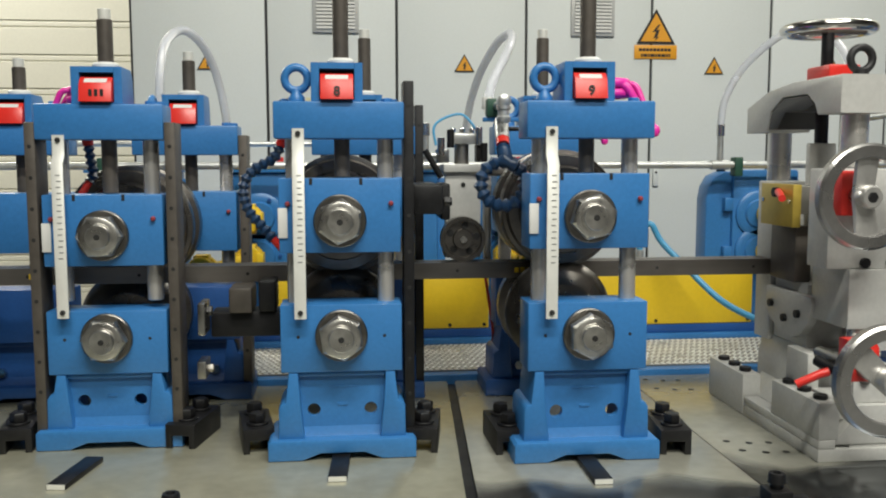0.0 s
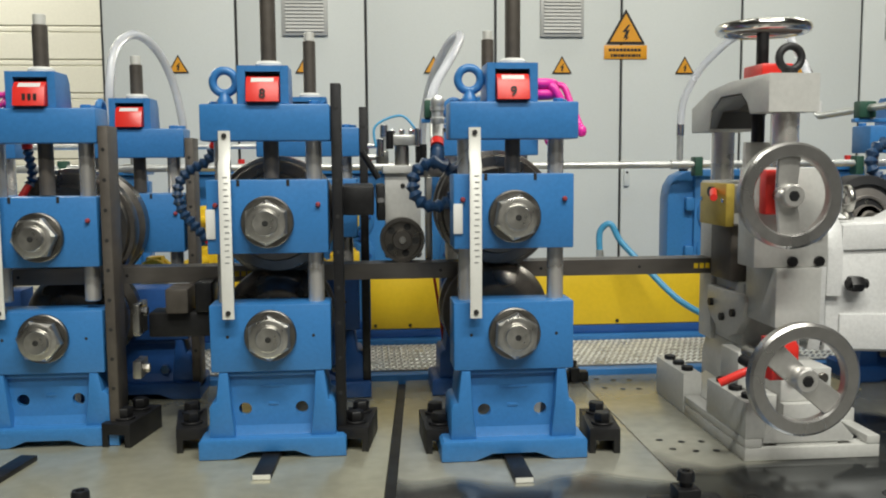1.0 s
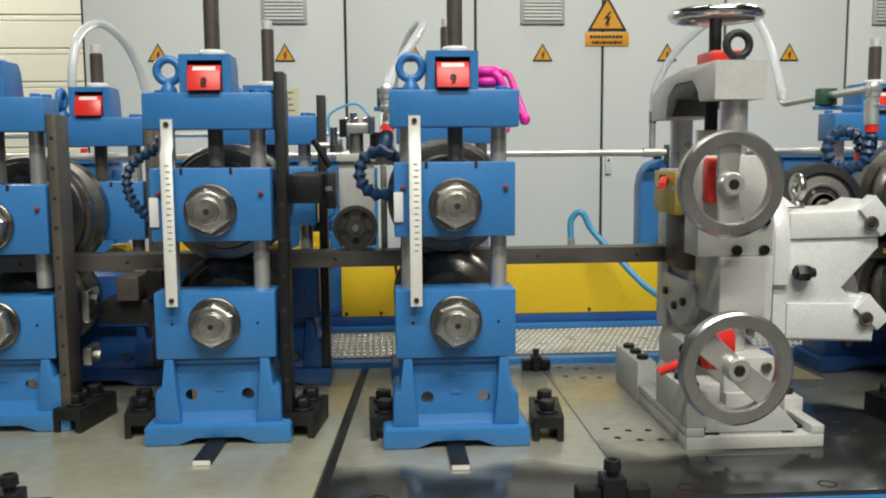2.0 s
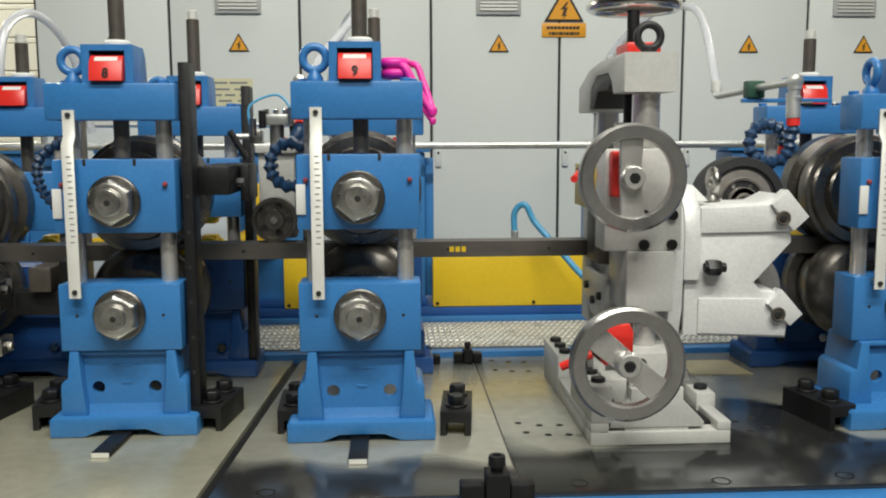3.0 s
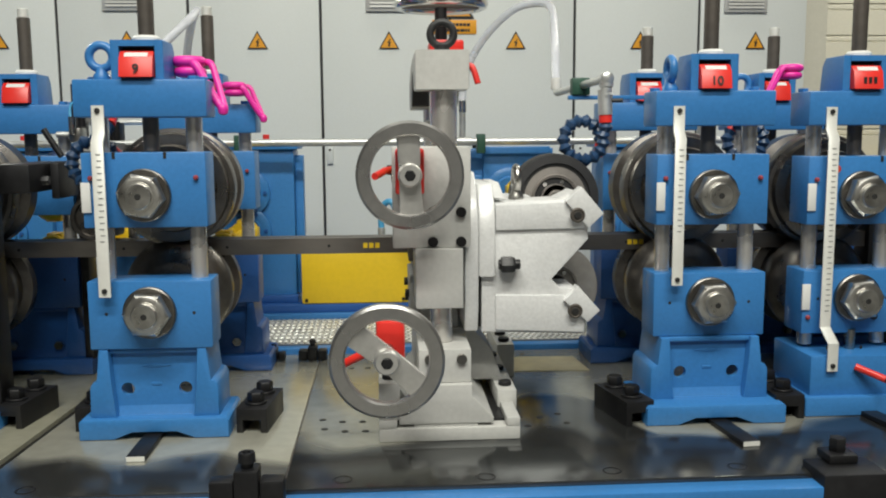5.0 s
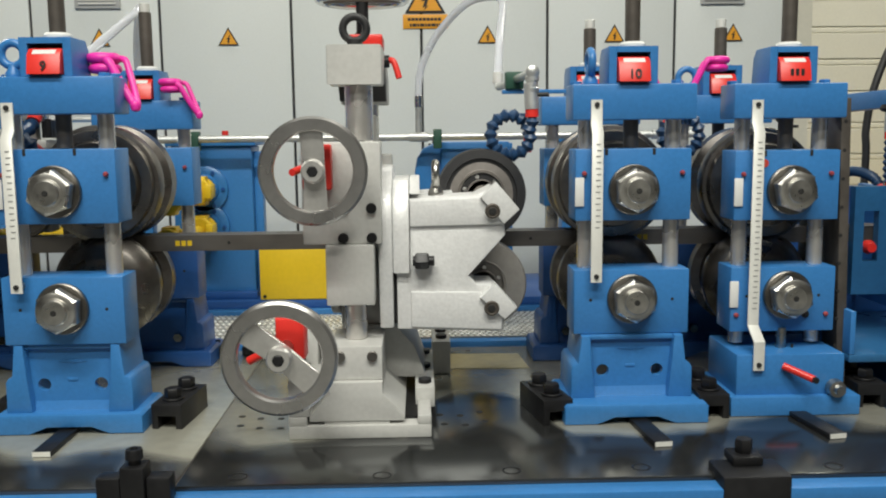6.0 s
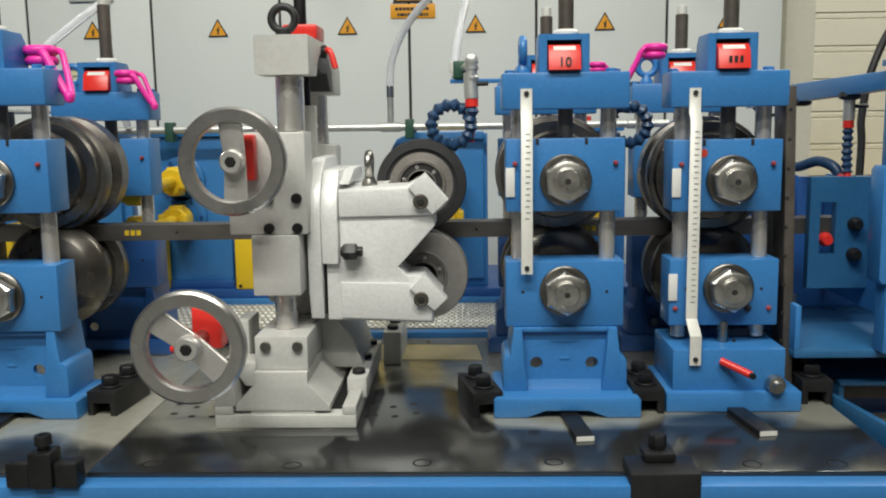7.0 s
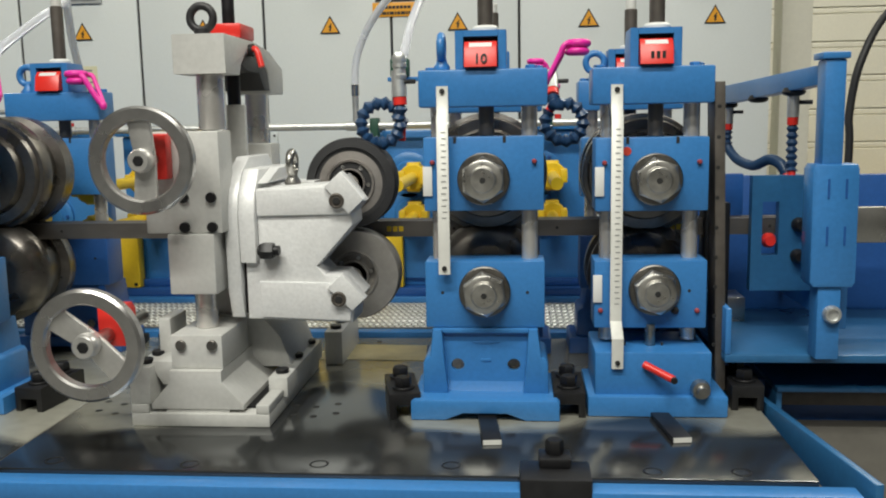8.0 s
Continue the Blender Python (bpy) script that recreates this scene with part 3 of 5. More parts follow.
    for x, y in ((-0.088, 0.055), (0.088, 0.055), (0.078, 0.03)):
        part("cap_screw", hexa(B(), (x, y0 + y, 0), "z", 0.0095, 0.5835 + dz, 0.590 + dz), BLUE, hb)
    bm = B()
    o = [(y0 + 0.002, 0.5835 + dz), (y0 + 0.085, 0.5835 + dz), (y0 + 0.078, 0.63 + dz), (y0 + 0.066, 0.644 + dz), (y0 + 0.002, 0.644 + dz)]
    prism(bm, o, -0.0435, -0.030, "x", 0.0012)
    prism(bm, o, 0.025, 0.0385, "x", 0.0012)
    box(bm, -0.030, 0.025, y0 + 0.03, y0 + 0.066, 0.584 + dz, 0.6435 + dz)
    box(bm, -0.030, 0.025, y0 + 0.002, y0 + 0.031, 0.6345 + dz, 0.644 + dz)
    box(bm, -0.030, 0.025, y0 + 0.002, y0 + 0.031, 0.5836 + dz, 0.5855 + dz)
    hd = part("counter_hood", bm, BLUE, t)
    cb = part("position_counter", prism(B(), [(y0 - 0.012, 0.5862 + dz), (y0 + 0.029, 0.5862 + dz), (y0 + 0.029, 0.6265 + dz), (y0 + 0.004, 0.6265 + dz), (y0 - 0.006, 0.6165 + dz)], -0.0287, 0.0237, "x", 0.0014), RED, hd, "red digital position counter")
    part("counter_window", prism(B(), [(y0 - 0.0056, 0.6176 + dz), (y0 + 0.0012, 0.6244 + dz), (y0 + 0.0018, 0.6236 + dz), (y0 - 0.005, 0.6168 + dz)], -0.0205, 0.0155, "x"), PLATE, cb)
    # ink-black sheet gives the hood recess its shade
    part("hood_throat", box(B(), -0.0298, 0.0248, y0 + 0.0292, y0 + 0.0299, 0.586 + dz, 0.634 + dz), INK, hd, "black sheet for the shade behind the counter")
    if digits == "/":
        for k in range(3):
            part("pen_mark", box(B(), -0.012 + k * 0.009, -0.007 + k * 0.009, y0 - 0.0112, y0 - 0.0095, 0.595 + dz, 0.606 + dz), INK, cb)
    elif digits:
        for k, ch in enumerate(digits):
            cu = bpy.data.curves.new("numeral", "FONT")
            cu.body, cu.size, cu.extrude, cu.offset, cu.align_x = ch, 0.021, 0.0002, 0.0004, "CENTER"
            cu.materials.append(INK)
            ob = new("numeral", cu)
            ob.parent = cb
            ob.matrix_basis = pose(-0.0025 + 0.011 * (k - (len(digits) - 1) / 2), y0 - 0.0128, 0.592 + dz, 78, 0, -5)
    sp = part("spindle", cyl(B(), (0.004, y0 + 0.042, 0), "z", 0.0128, 0.472 + bdz, spindle, 20), BROWN, t, "dark threaded screw spindle")
    part("spindle_nut", lathe(B(), [(0.022, 0.6442 + dz), (0.022, 0.650 + dz), (0.018, 0.654 + dz), (0.0135, 0.654 + dz)], "z", (0.004, y0 + 0.042, 0), 20), PLATE, sp)
    if spindle < 0.755:
        part("spindle_cap", cyl(B(), (0.004, y0 + 0.042, 0), "z", 0.0105, spindle, spindle + 0.018, 16), ALU, sp, "bare spindle end")
    if eye:
        eye_bolt("eye_bolt", t, -0.068, y0 + 0.036, 0.5835 + dz, eye, s=1.12)
    if scale:
        zb = 0.09 if foot != "cast" else 0.25 + bdz * 0.3
        bm = B()
        x0, x1 = -0.0740, -0.0550
        sz = bdz * 0.3
        o = [(y0 - 0.0048, 0.543 + sz), (y0 - 0.0048, 0.497), (y0 - 0.017, 0.482), (y0 - 0.017, zb + 0.055), (y0 - 0.017, zb - 0.01), (y0 - 0.020, zb - 0.01), (y0 - 0.020, 0.484), (y0 - 0.0085, 0.499), (y0 - 0.0085, 0.543 + sz)]
        if foot != "cast":
            # cranked forward over the low foot
            fr = f0 - 0.0035
            o = [(y0 - 0.0048, 0.543 + sz), (y0 - 0.0048, 0.497), (y0 - 0.017, 0.482), (y0 - 0.017, 0.150), (fr - 0.001, 0.128), (fr - 0.001, zb - 0.01), (fr - 0.004, zb - 0.01), (fr - 0.004, 0.1295), (y0 - 0.020, 0.152), (y0 - 0.020, 0.484), (y0 - 0.0085, 0.499), (y0 - 0.0085, 0.543 + sz)]
        prism(bm, o, x0, x1, "x", 0.0005)
        rl = part("scale_bar", bm, ALU, t, "white aluminium millimetre scale")
        if foot != "cast":
            part("pointer_plate", box(B(), -0.1005, -0.0855, y0 - 0.0035, y0 - 0.0003, 0.18, 0.226, 0.0006), PLATE, bl, "white pointer plate")
            for x, r in ((-0.088, 0.0042), (0.083, 0.0042), (0.034, 0.0065)):
                part("grease_nipple", lathe(B(), [(r, y0 - 0.0002), (r, y0 - 0.003), (r * 0.55, y0 - 0.005)], "y", (x, 0, 0.166), 12), SEAL if r < 0.005 else INK, bl)
            part("plug", cyl(B(), (-0.047, 0, 0.449 + bdz), "y", 0.0072, y0 - 0.0012, y0 + 0.001, 14), WIRE, ub)
            for x in (-0.05, 0.012):
                part("slot", box(B(), x, x + 0.004, y0 - 0.0006, y0 + 0.001, 0.098, 0.1125), INK, t)
        me = mesh(box(B(), -0.0036, 0.0036, y0 - 0.0206, y0 - 0.0199, -0.0008, 0.0008), "tick_mark", TICK)
        n = 15 if foot == "cast" else 31
        for k in range(n):
            ob = new("tick_mark", me)
            ob.parent, ob.location = rl, (-0.0635 + (0.0012 if k % 2 else 0), 0, 0.466 - k * (0.0098 if n == 15 else 0.0095))
        me = mesh(cyl(B(), (0, 0, 0), "y", 0.0042, -0.0028, 0.0016, 14), "screw", INK)
        for z, dy in ((0.535 + sz, -0.0085), (zb, -0.020 if foot == "cast" else fdy - 0.0075)):
            ob = new("screw", me)
            ob.parent, ob.location = rl, (-0.0645, y0 + dy, z)
        if foot == "cast":
            part("standoff", cyl(B(), (-0.0645, 0, zb), "y", 0.006, y0 - 0.0168, y0 + 0.001, 14), STEEL, rl)
    for x, ya, yb, zt, m in bars:
        br = part("guide_bar", box(B(), x - 0.0085, x + 0.0085, y0 + ya, y0 + yb, 0.02, zt, 0.0015), m, t, "tall flat steel bar with drilled holes")
        for k in range(9):
            part("bar_hole", cyl(B(), (x, 0, 0.1 + k * (zt - 0.14) / 8), "y", 0.0034, y0 + ya - 0.0005, y0 + ya + 0.002, 10), INK, br)


def joint_shaft(t, y, z, gy, x=0.0):
    """A cardan shaft from the rear half to the gearbox."""
    far, near = x, (0.0 if abs(x) < 0.1 else x)
    s = part("cardan_shaft", tube(B(), [(near, y + 0.12, z), (near, y + 0.16, z), (far, gy - 0.06, z), (far, gy - 0.02, z)], 0.014, 18), YEL, t, "yellow painted cardan shaft")
    for yy, x in ((y + 0.16, near), (gy - 0.06, far)):
        if abs(x) >= 0.1 and yy < gy - 0.07:
            continue
        bm = B()
        cyl(bm, (x, 0, z), "y", 0.034, yy - 0.03, yy - 0.012, 20)
        cyl(bm, (x, 0, z), "y", 0.034, yy + 0.012, yy + 0.032, 20)
        box(bm, x - 0.037, x - 0.019, yy - 0.04, yy + 0.014, z - 0.017, z + 0.017, 0.003)
        box(bm, x + 0.019, x + 0.037, yy - 0.04, yy + 0.014, z - 0.017, z + 0.017, 0.003)
        box(bm, x - 0.017, x + 0.017, yy - 0.014, yy + 0.026, z + 0.019, z + 0.037, 0.003)
        box(bm, x - 0.017, x + 0.017, yy - 0.014, yy + 0.026, z - 0.037, z - 0.019, 0.003)
        part("joint_yoke", bm, YEL, s)


REAR = 0.39


def stand(x, y, label, digits="", bdz=0.0, eye="y", foot="cast", bars=(), rbars=(), dz=0.0, spindle=0.77, rspindle=0.70, front=True, reye="y", rdx=0.0, sdx=0.0, roll_dy=0.0, ry0=None, low_r=0.098, up_r=0.108, fdy=0.0):
    t = thing("roll_stand", label, "roll stand", x, y, BED, 0, "roll stands")
    if front:
        half_frame(t, 0.0, dz, bdz, digits, True, eye, spindle, True, foot, bars=bars, fdy=fdy)
    if foot == "adjust":
        # its drive-out side is narrower than the other stands'
        for ob in t.children_recursive:
            if ob.type != "MESH" or ob.name.startswith("locking_knob"):
                continue
            for v in ob.data.vertices:
                if v.co.x > 0.05 and v.co.z > 0.025 and (v.co.x < 0.1005 or v.co.z > 0.036):
                    v.co.x -= 0.013
    shaft(t, 0.2115 + bdz * 0.55, front=front, lower=True, roll_r=low_r, name="lower_roll_shaft", roll_dy=roll_dy)
    shaft(t, 0.403 + bdz, front=front, lower=False, roll_r=up_r, name="upper_roll_shaft", roll_dy=roll_dy)
    back = new("rear_half")
    back.parent, back.location = t, (rdx, 0, 0)
    r0 = REAR if ry0 is None else ry0 - y
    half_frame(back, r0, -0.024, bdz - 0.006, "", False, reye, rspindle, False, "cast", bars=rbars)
    ry = 2.212 - y
    for z in (0.345, 0.245):
        joint_shaft(back, r0, z, ry, sdx)
    return t


def stands():
    stand(0.262, 1.462, "blue roll forming stand at the entry end", "", -0.04, None, front=True, rspindle=0.675, rdx=0.125, sdx=0.077, ry0=1.76, low_r=0.08, up_r=0.072)
    stand(0.636, 1.452, "blue roll forming stand with brown guide bars on both sides", "/", -0.038, None, bars=((0.1125, -0.002, 0.06, 0.553, BROWN), (-0.1125, 0.0, 0.06, 0.553, BROWN)), rbars=((0.1125, 0.0, 0.06, 0.54, BROWN),), spindle=0.725, rspindle=0.69, reye="x", rdx=0.085, sdx=0.077, ry0=1.75, low_r=0.095, up_r=0.116)
    stand(1.031, 1.355, "blue roll forming stand with a black guide bar beside it", "8", -0.010, "y", bars=((0.1125, 0.02, 0.075, 0.618, DARK),), rbars=((0.112, 0.0, 0.05, 0.60, DARK),), rdx=0.045, sdx=0.061, rspindle=0.735, ry0=1.72, roll_dy=-0.02)
    stand(1.428, 1.303, "blue roll forming stand with a magenta hook on its head", "9", -0.0025, "y", rdx=0.017, sdx=0.004, rspindle=0.74, ry0=1.72, roll_dy=0.027)
    stand(2.3705, 1.342, "blue roll forming stand with an eye bolt seen edge on", "10", -0.013, "x", dz=-0.018, sdx=-0.211, ry0=1.72, fdy=-0.042, reye=None)
    stand(2.650, 1.372, "blue roll stand on a low adjustable foot with a red lever", "/", -0.019, None, "adjust", dz=-0.018, sdx=-0.141, bars=((0.118, 0.03, 0.09, 0.54, BROWN),), ry0=1.725, roll_dy=-0.03, fdy=-0.045)


def hook(x, y, z, turn, s=1.0, label="magenta plastic snap hooks hanging on a stand head"):
    t = thing("snap_hook", label, "hook", x, y, z, turn, "snap hooks")
    bm = B()
    ring(bm, (0, 0, 0.007), "z", 0.0185, 0.0080)
    ring(bm, (0.002, 0, -0.0085), "z", 0.0175, 0.0074)
    part("loop", bm, PINK, t)
    p = smooth_path([(0.008, -0.012, 0.006), (0.022, -0.014, 0.0), (0.036, -0.013, -0.024), (0.052, -0.012, -0.05), (0.064, -0.011, -0.066)], 5)
    arm = part("hook_body", tube(B(), p, 0.0064, 12), PINK, t)
    part("hook_tip", lathe(B(), [(0.002, -0.0085), (0.0062, -0.0065), (0.0082, -0.001), (0.0076, 0.005), (0.004, 0.009), (0.001, 0.0098)], "z", (0.0635, -0.011, -0.0655), 16), PINK, arm)
    p = smooth_path([(0.014, 0.010, 0.006), (0.032, 0.010, 0.004), (0.043, 0.006, -0.018), (0.055, 0.0, -0.045), (0.063, -0.005, -0.063)], 5)
    part("tail", tube(B(), p, 0.0052, 10), PINK, t)
    t.scale = (s, s, s)


# ---------- strip ----------
def strip():
    t = thing("formed_strip", "dark rolled steel channel strip running through the stands", "steel profile", 0, 0, 0)
    a, b = -3.9, 3.6
    o = [(STRIP_Y, STRIP_Z0), (STRIP_Y + 0.05, STRIP_Z0), (STRIP_Y + 0.05, STRIP_Z1), (STRIP_Y + 0.028, STRIP_Z1), (STRIP_Y + 0.028, STRIP_Z1 - 0.002), (STRIP_Y + 0.048, STRIP_Z1 - 0.002), (STRIP_Y + 0.048, STRIP_Z0 + 0.002), (STRIP_Y + 0.002, STRIP_Z0 + 0.002), (STRIP_Y + 0.002, STRIP_Z1 - 0.002), (STRIP_Y + 0.022, STRIP_Z1 - 0.002), (STRIP_Y + 0.022, STRIP_Z1), (STRIP_Y, STRIP_Z1)]
    part("channel", prism(B(), o, a, b, "x", 0.0006), STRIPM, t)
    glyph = mesh(box(B(), -0.0042, 0.0042, STRIP_Y - 0.0006, STRIP_Y - 0.0001, 1.1305, 1.1405), "printed_mark", YEL)
    for x in (-0.147, 0.21, 0.73, 1.09, 1.606, 2.484):
        for k in (-1, 0, 1):
            ob = new("printed_mark", glyph)
            ob.parent, ob.location = t, (x + k * 0.0115, 0, 0)
    hole = mesh(cyl(B(), (0, 0, 0), "y", 0.003, STRIP_Y - 0.0006, STRIP_Y + 0.001, 10), "punched_hole", INK)
    for k in range(26):
        ob = new("punched_hole", hole)
        ob.parent, ob.location = t, (-1.5 + k * 0.193, 0, 1.1355)
    return t


# ---------- grey calibrating unit ----------
def hand_wheel(t, name, x, y, z, R, tilt, depth):
    """A spoked wheel facing the operator: turned rim, flat cross arm, hub and shaft."""
    w = part(name, lathe(B(), [(R - 0.0225, -0.005), (R - 0.020, -0.0085), (R - 0.004, -0.0085), (R, -0.005), (R, 0.008), (R - 0.004, 0.012), (R - 0.019, 0.012), (R - 0.0225, 0.008)], "y", seg=72), RIM, t, "turned steel handwheel")
    w.matrix_basis = pose(x, y, z)
    # close the inside of the rim
    me = w.data
    bm = bmesh.new()
    bm.from_mesh(me)
    for f in [f for f in bm.faces if len(f.verts) > 8]:
        bm.faces.remove(f)
    loops = [e for e in bm.edges if e.is_boundary]
    bmesh.ops.bridge_loops(bm, edges=loops)
    bmesh.ops.recalc_face_normals(bm, faces=bm.faces)
    bm.to_mesh(me)
    bm.free()
    bm = B()
    o = [(-0.0185, -(R - 0.015)), (0.0185, -(R - 0.015)), (0.0165, 0), (0.0185, R - 0.015), (-0.0185, R - 0.015), (-0.0165, 0)]
    prism(bm, o, -0.004, 0.006, "y", 0.0025)
    # the arm is dished towards the hub
    for v in bm.verts:
        v.co.y += 0.015 * (1 - min(1, abs(v.co.z) / (R - 0.015)))
    a = part("arm", bm, ARMS, w, "flat bright arm")
    a.matrix_basis = pose(0, 0, 0, 0, tilt, 0)
    h = part("hub", lathe(B(), [(0.017, 0.012), (0.019, -0.002), (0.0175, -0.012), (0.0155, -0.014), (0.0085, -0.014), (0.008, -0.011)], "y", seg=28), ARMS, w)
    part("hub_screw", hexa(B(), (0, 0, 0), "y", 0.0085, -0.0105, -0.0155), DARK, h)
    part("axle", cyl(B(), (0, 0, 0), "y", 0.011, 0.008, depth, 18), STEEL, w)
    return w


def calibrating_unit():
    t = thing("calibrating_stand", "grey calibrating stand with handwheels and a cast roll head", "roll stand")
    # base with a dovetail slide
    bm = B()
    box(bm, 1.7965, 2.026, 1.245, 1.52, BED + 0.0004, 0.874, 0.0015)
    box(bm, 1.834, 2.026, 1.5202, 1.60, BED + 0.0004, 0.874, 0.0015)
    part("base_plate", bm, GREY, t)
    part("cheek", box(B(), 1.7965, 1.826, 1.245, 1.52, 0.8742, 0.889, 0.0015), GREY, t)
    part("cheek", box(B(), 2.004, 2.026, 1.245, 1.334, 0.8742, 0.889, 0.0015), GREY, t)
    # solid dark strip in place of the shade inside the slot
    part("slot_shadow", box(B(), 1.8265, 2.0035, 1.275, 1.6, 0.8745, 0.879), DARK, t, "dark strip for the shade in the slide gap")
    part("slide_gib", box(B(), 1.853, 1.958, 1.252, 1.274, 0.8743, 0.8788, 0.0005), GREY, t)
    part("slide", prism(B(), [(1.829, 0.8795), (1.983, 0.8795), (1.983, 0.888), (1.948, 0.925), (1.948, 0.944), (1.862, 0.944), (1.862, 0.925), (1.829, 0.888)], 1.25, 1.58, "y", 0.0012), GREY, t)
    part("slide_head", box(B(), 1.862, 1.948, 1.262, 1.40, 0.9445, 1.000, 0.002), GREY, t)
    for x in (1.88, 1.932):
        part("screw", cyl(B(), (x, 0, 0.984), "y", 0.0085, 1.256, 1.264, 18), WASH, t)
    part("spindle_block", box(B(), 1.8165, 1.838, 1.325, 1.40, 0.951, 1.014, 0.003), GREY, t)
    part("spindle_bracket", prism(B(), [(1.822, 0.945), (1.842, 0.915), (1.861, 0.915), (1.861, 0.9545), (1.826, 0.9545)], 1.27, 1.33, "y", 0.003), GREY, t)
    # bolted rails on both sides
    for x0, x1, y0, y1, zt in ((2.0, 2.033, 1.335, 1.60, 0.909), (2.034, 2.070, 1.62, 1.80, 0.92), (1.7967, 1.8305, 1.2455, 1.41, 0.950), (1.7965, 1.833, 1.526, 1.685, 0.930)):
        r = part("rail", box(B(), x0, x1, y0, y1, 0.8893 if y0 < 1.3 else (0.8742 if y0 < 1.34 else BED + 0.0004), zt, 0.0015), GREY, t)
        for k in range(3):
            part("rail_screw", cyl(B(), ((x0 + x1) / 2, y0 + 0.03 + k * (y1 - y0 - 0.06) / 2, 0), "z", 0.0115, zt + 0.0002, zt + 0.008, 18), DARK, r)
    # pedestal behind
    bm = B()
    prism(bm, [(1.86, 0.904), (2.02, 0.904), (2.0, 0.96), (1.965, 1.0), (1.87, 1.0), (1.86, 0.96)], 1.42, 1.60, "y", 0.003)
    part("pedestal", bm, GREY, t)
    bm = B()
    prism(bm, [(1.555, 1.10), (1.56, 1.065), (1.545, 1.043), (1.505, 1.022), (1.455, 1.016), (1.42, 1.028), (1.395, 1.055), (1.385, 1.09), (1.39, 1.10)], 1.852, 1.868, "x", 0.002)
    q = part("quadrant", bm, GREY, t, "grey half round plate")
    for y, z in ((1.531, 1.069), (1.478, 1.049), (1.43, 1.064)):
        part("quadrant_screw", cyl(B(), (0, y, z), "x", 0.0075, 1.845, 1.853, 16), DARK, q)
    part("quadrant_arm", box(B(), 1.8685, 1.94, 1.43, 1.555, 1.0005, 1.118, 0.003), GREY, t)
    part("column_guard", box(B(), 1.852, 1.884, 1.45, 1.545, 1.118, 1.221, 0.003), BROWN, t)
    # front column parts
    part("post", cyl(B(), (1.903, 1.325, 0), "z", 0.0185, 1.0, 1.065, 28), COLUMN, t)
    part("lower_slide_block", box(B(), 1.859, 1.937, 1.283, 1.40, 1.063, 1.1625, 0.0025), GREY, t)
    pl = part("front_plate", box(B(), 1.823, 1.950, 1.290, 1.355, 1.163, 1.327, 0.002), GREY, t)
    for x, z in ((1.888, 1.173), (1.934, 1.173), (1.934, 1.221), (1.888, 1.221)):
        part("plate_screw", cyl(B(), (x, 0, z), "y", 0.0085, 1.2835, 1.2915, 18), DARK, pl)
    part("upper_post", cyl(B(), (1.912, 1.378, 0), "z", 0.0235, 1.327, 1.42, 32), COLUMN, t, "polished guide post")
    part("tall_block", box(B(), 1.885, 1.938, 1.475, 1.488, 1.12, 1.372, 0.003), GREY, t)
    part("rear_post", cyl(B(), (1.911, 1.64, 0), "z", 0.0225, 0.9, 1.41, 28), COLUMN, t, "polished guide post")
    part("rear_block", box(B(), 1.86, 1.96, 1.56, 1.62, 0.99, 1.30, 0.003), GREY, t)
    part("lift_screw", cyl(B(), (1.915, 1.49, 0), "z", 0.012, 1.30, 1.47, 18), DARK, t)
    o = [(1.338, 1.42), (1.412, 1.42), (1.424, 1.44), (1.45, 1.458), (1.54, 1.458), (1.585, 1.435), (1.60, 1.395), (1.69, 1.395), (1.69, 1.445), (1.6, 1.474), (1.5, 1.484), (1.338, 1.484)]
    part("bridge", prism(B(), o, 1.863, 1.953, "x", 0.003), GREY, t, "arched grey bridge")
    part("bridge_lining", prism(B(), [(1.43, 1.4385), (1.45, 1.4562), (1.54, 1.4562), (1.584, 1.4335), (1.595, 1.40), (1.56, 1.40), (1.53, 1.43), (1.46, 1.43)], 1.8645, 1.9515, "x", 0.001), RUBBER, t, "black rubber bellows under the bridge")
    rb = part("lifting_ring", ring(B(), (1.909, 1.36, 1.511), "y", 0.0195, 0.0068), RUBBER, t, "dark lifting ring")
    part("ring_foot", cyl(B(), (1.909, 1.36, 0), "z", 0.013, 1.4842, 1.494, 18), RUBBER, rb)
    part("top_counter", box(B(), 1.892, 1.952, 1.43, 1.51, 1.4845, 1.51, 0.004), RED, t, "red position counter")
    tw = part("top_wheel", cyl(B(), (1.915, 1.48, 0), "z", 0.011, 1.51, 1.578, 18), DARK, t)
    R = 0.075
    bm = B()
    pts = [(1.915 + R * math.cos(a), 1.48 + R * math.sin(a), 1.576) for a in [2 * math.pi * i / 56 for i in range(56)]]
    tube(bm, pts, 0.0095, 12, True)
    part("rim", bm, CHROME, tw, "bright handwheel rim")
    part("spoke", box(B(), 1.915 - R, 1.915 + R, 1.468, 1.492, 1.569, 1.579, 0.003), BROWN, tw)
    lv = part("clamp_lever", tube(B(), smooth_path([(1.954, 1.47, 1.466), (1.964, 1.464, 1.468), (1.971, 1.46, 1.462), (1.979, 1.455, 1.436)], 5), 0.0056, 12), RED, t, "red clamping lever")
    part("lever_hub", cyl(B(), (0, 1.47, 1.466), "x", 0.011, 1.950, 1.962, 16), DARK, lv)
    # red counters and handwheels
    part("upper_counter", box(B(), 1.828, 1.874, 1.264, 1.2895, 1.252, 1.324, 0.004), RED, t, "red position counter behind the wheel")
    part("lower_counter", prism(B(), [(1.795, 1.008), (1.838, 1.008), (1.838, 1.060), (1.832, 1.070), (1.795, 1.070)], 1.155, 1.20, "y", 0.005), RED, t, "red position counter behind the wheel")
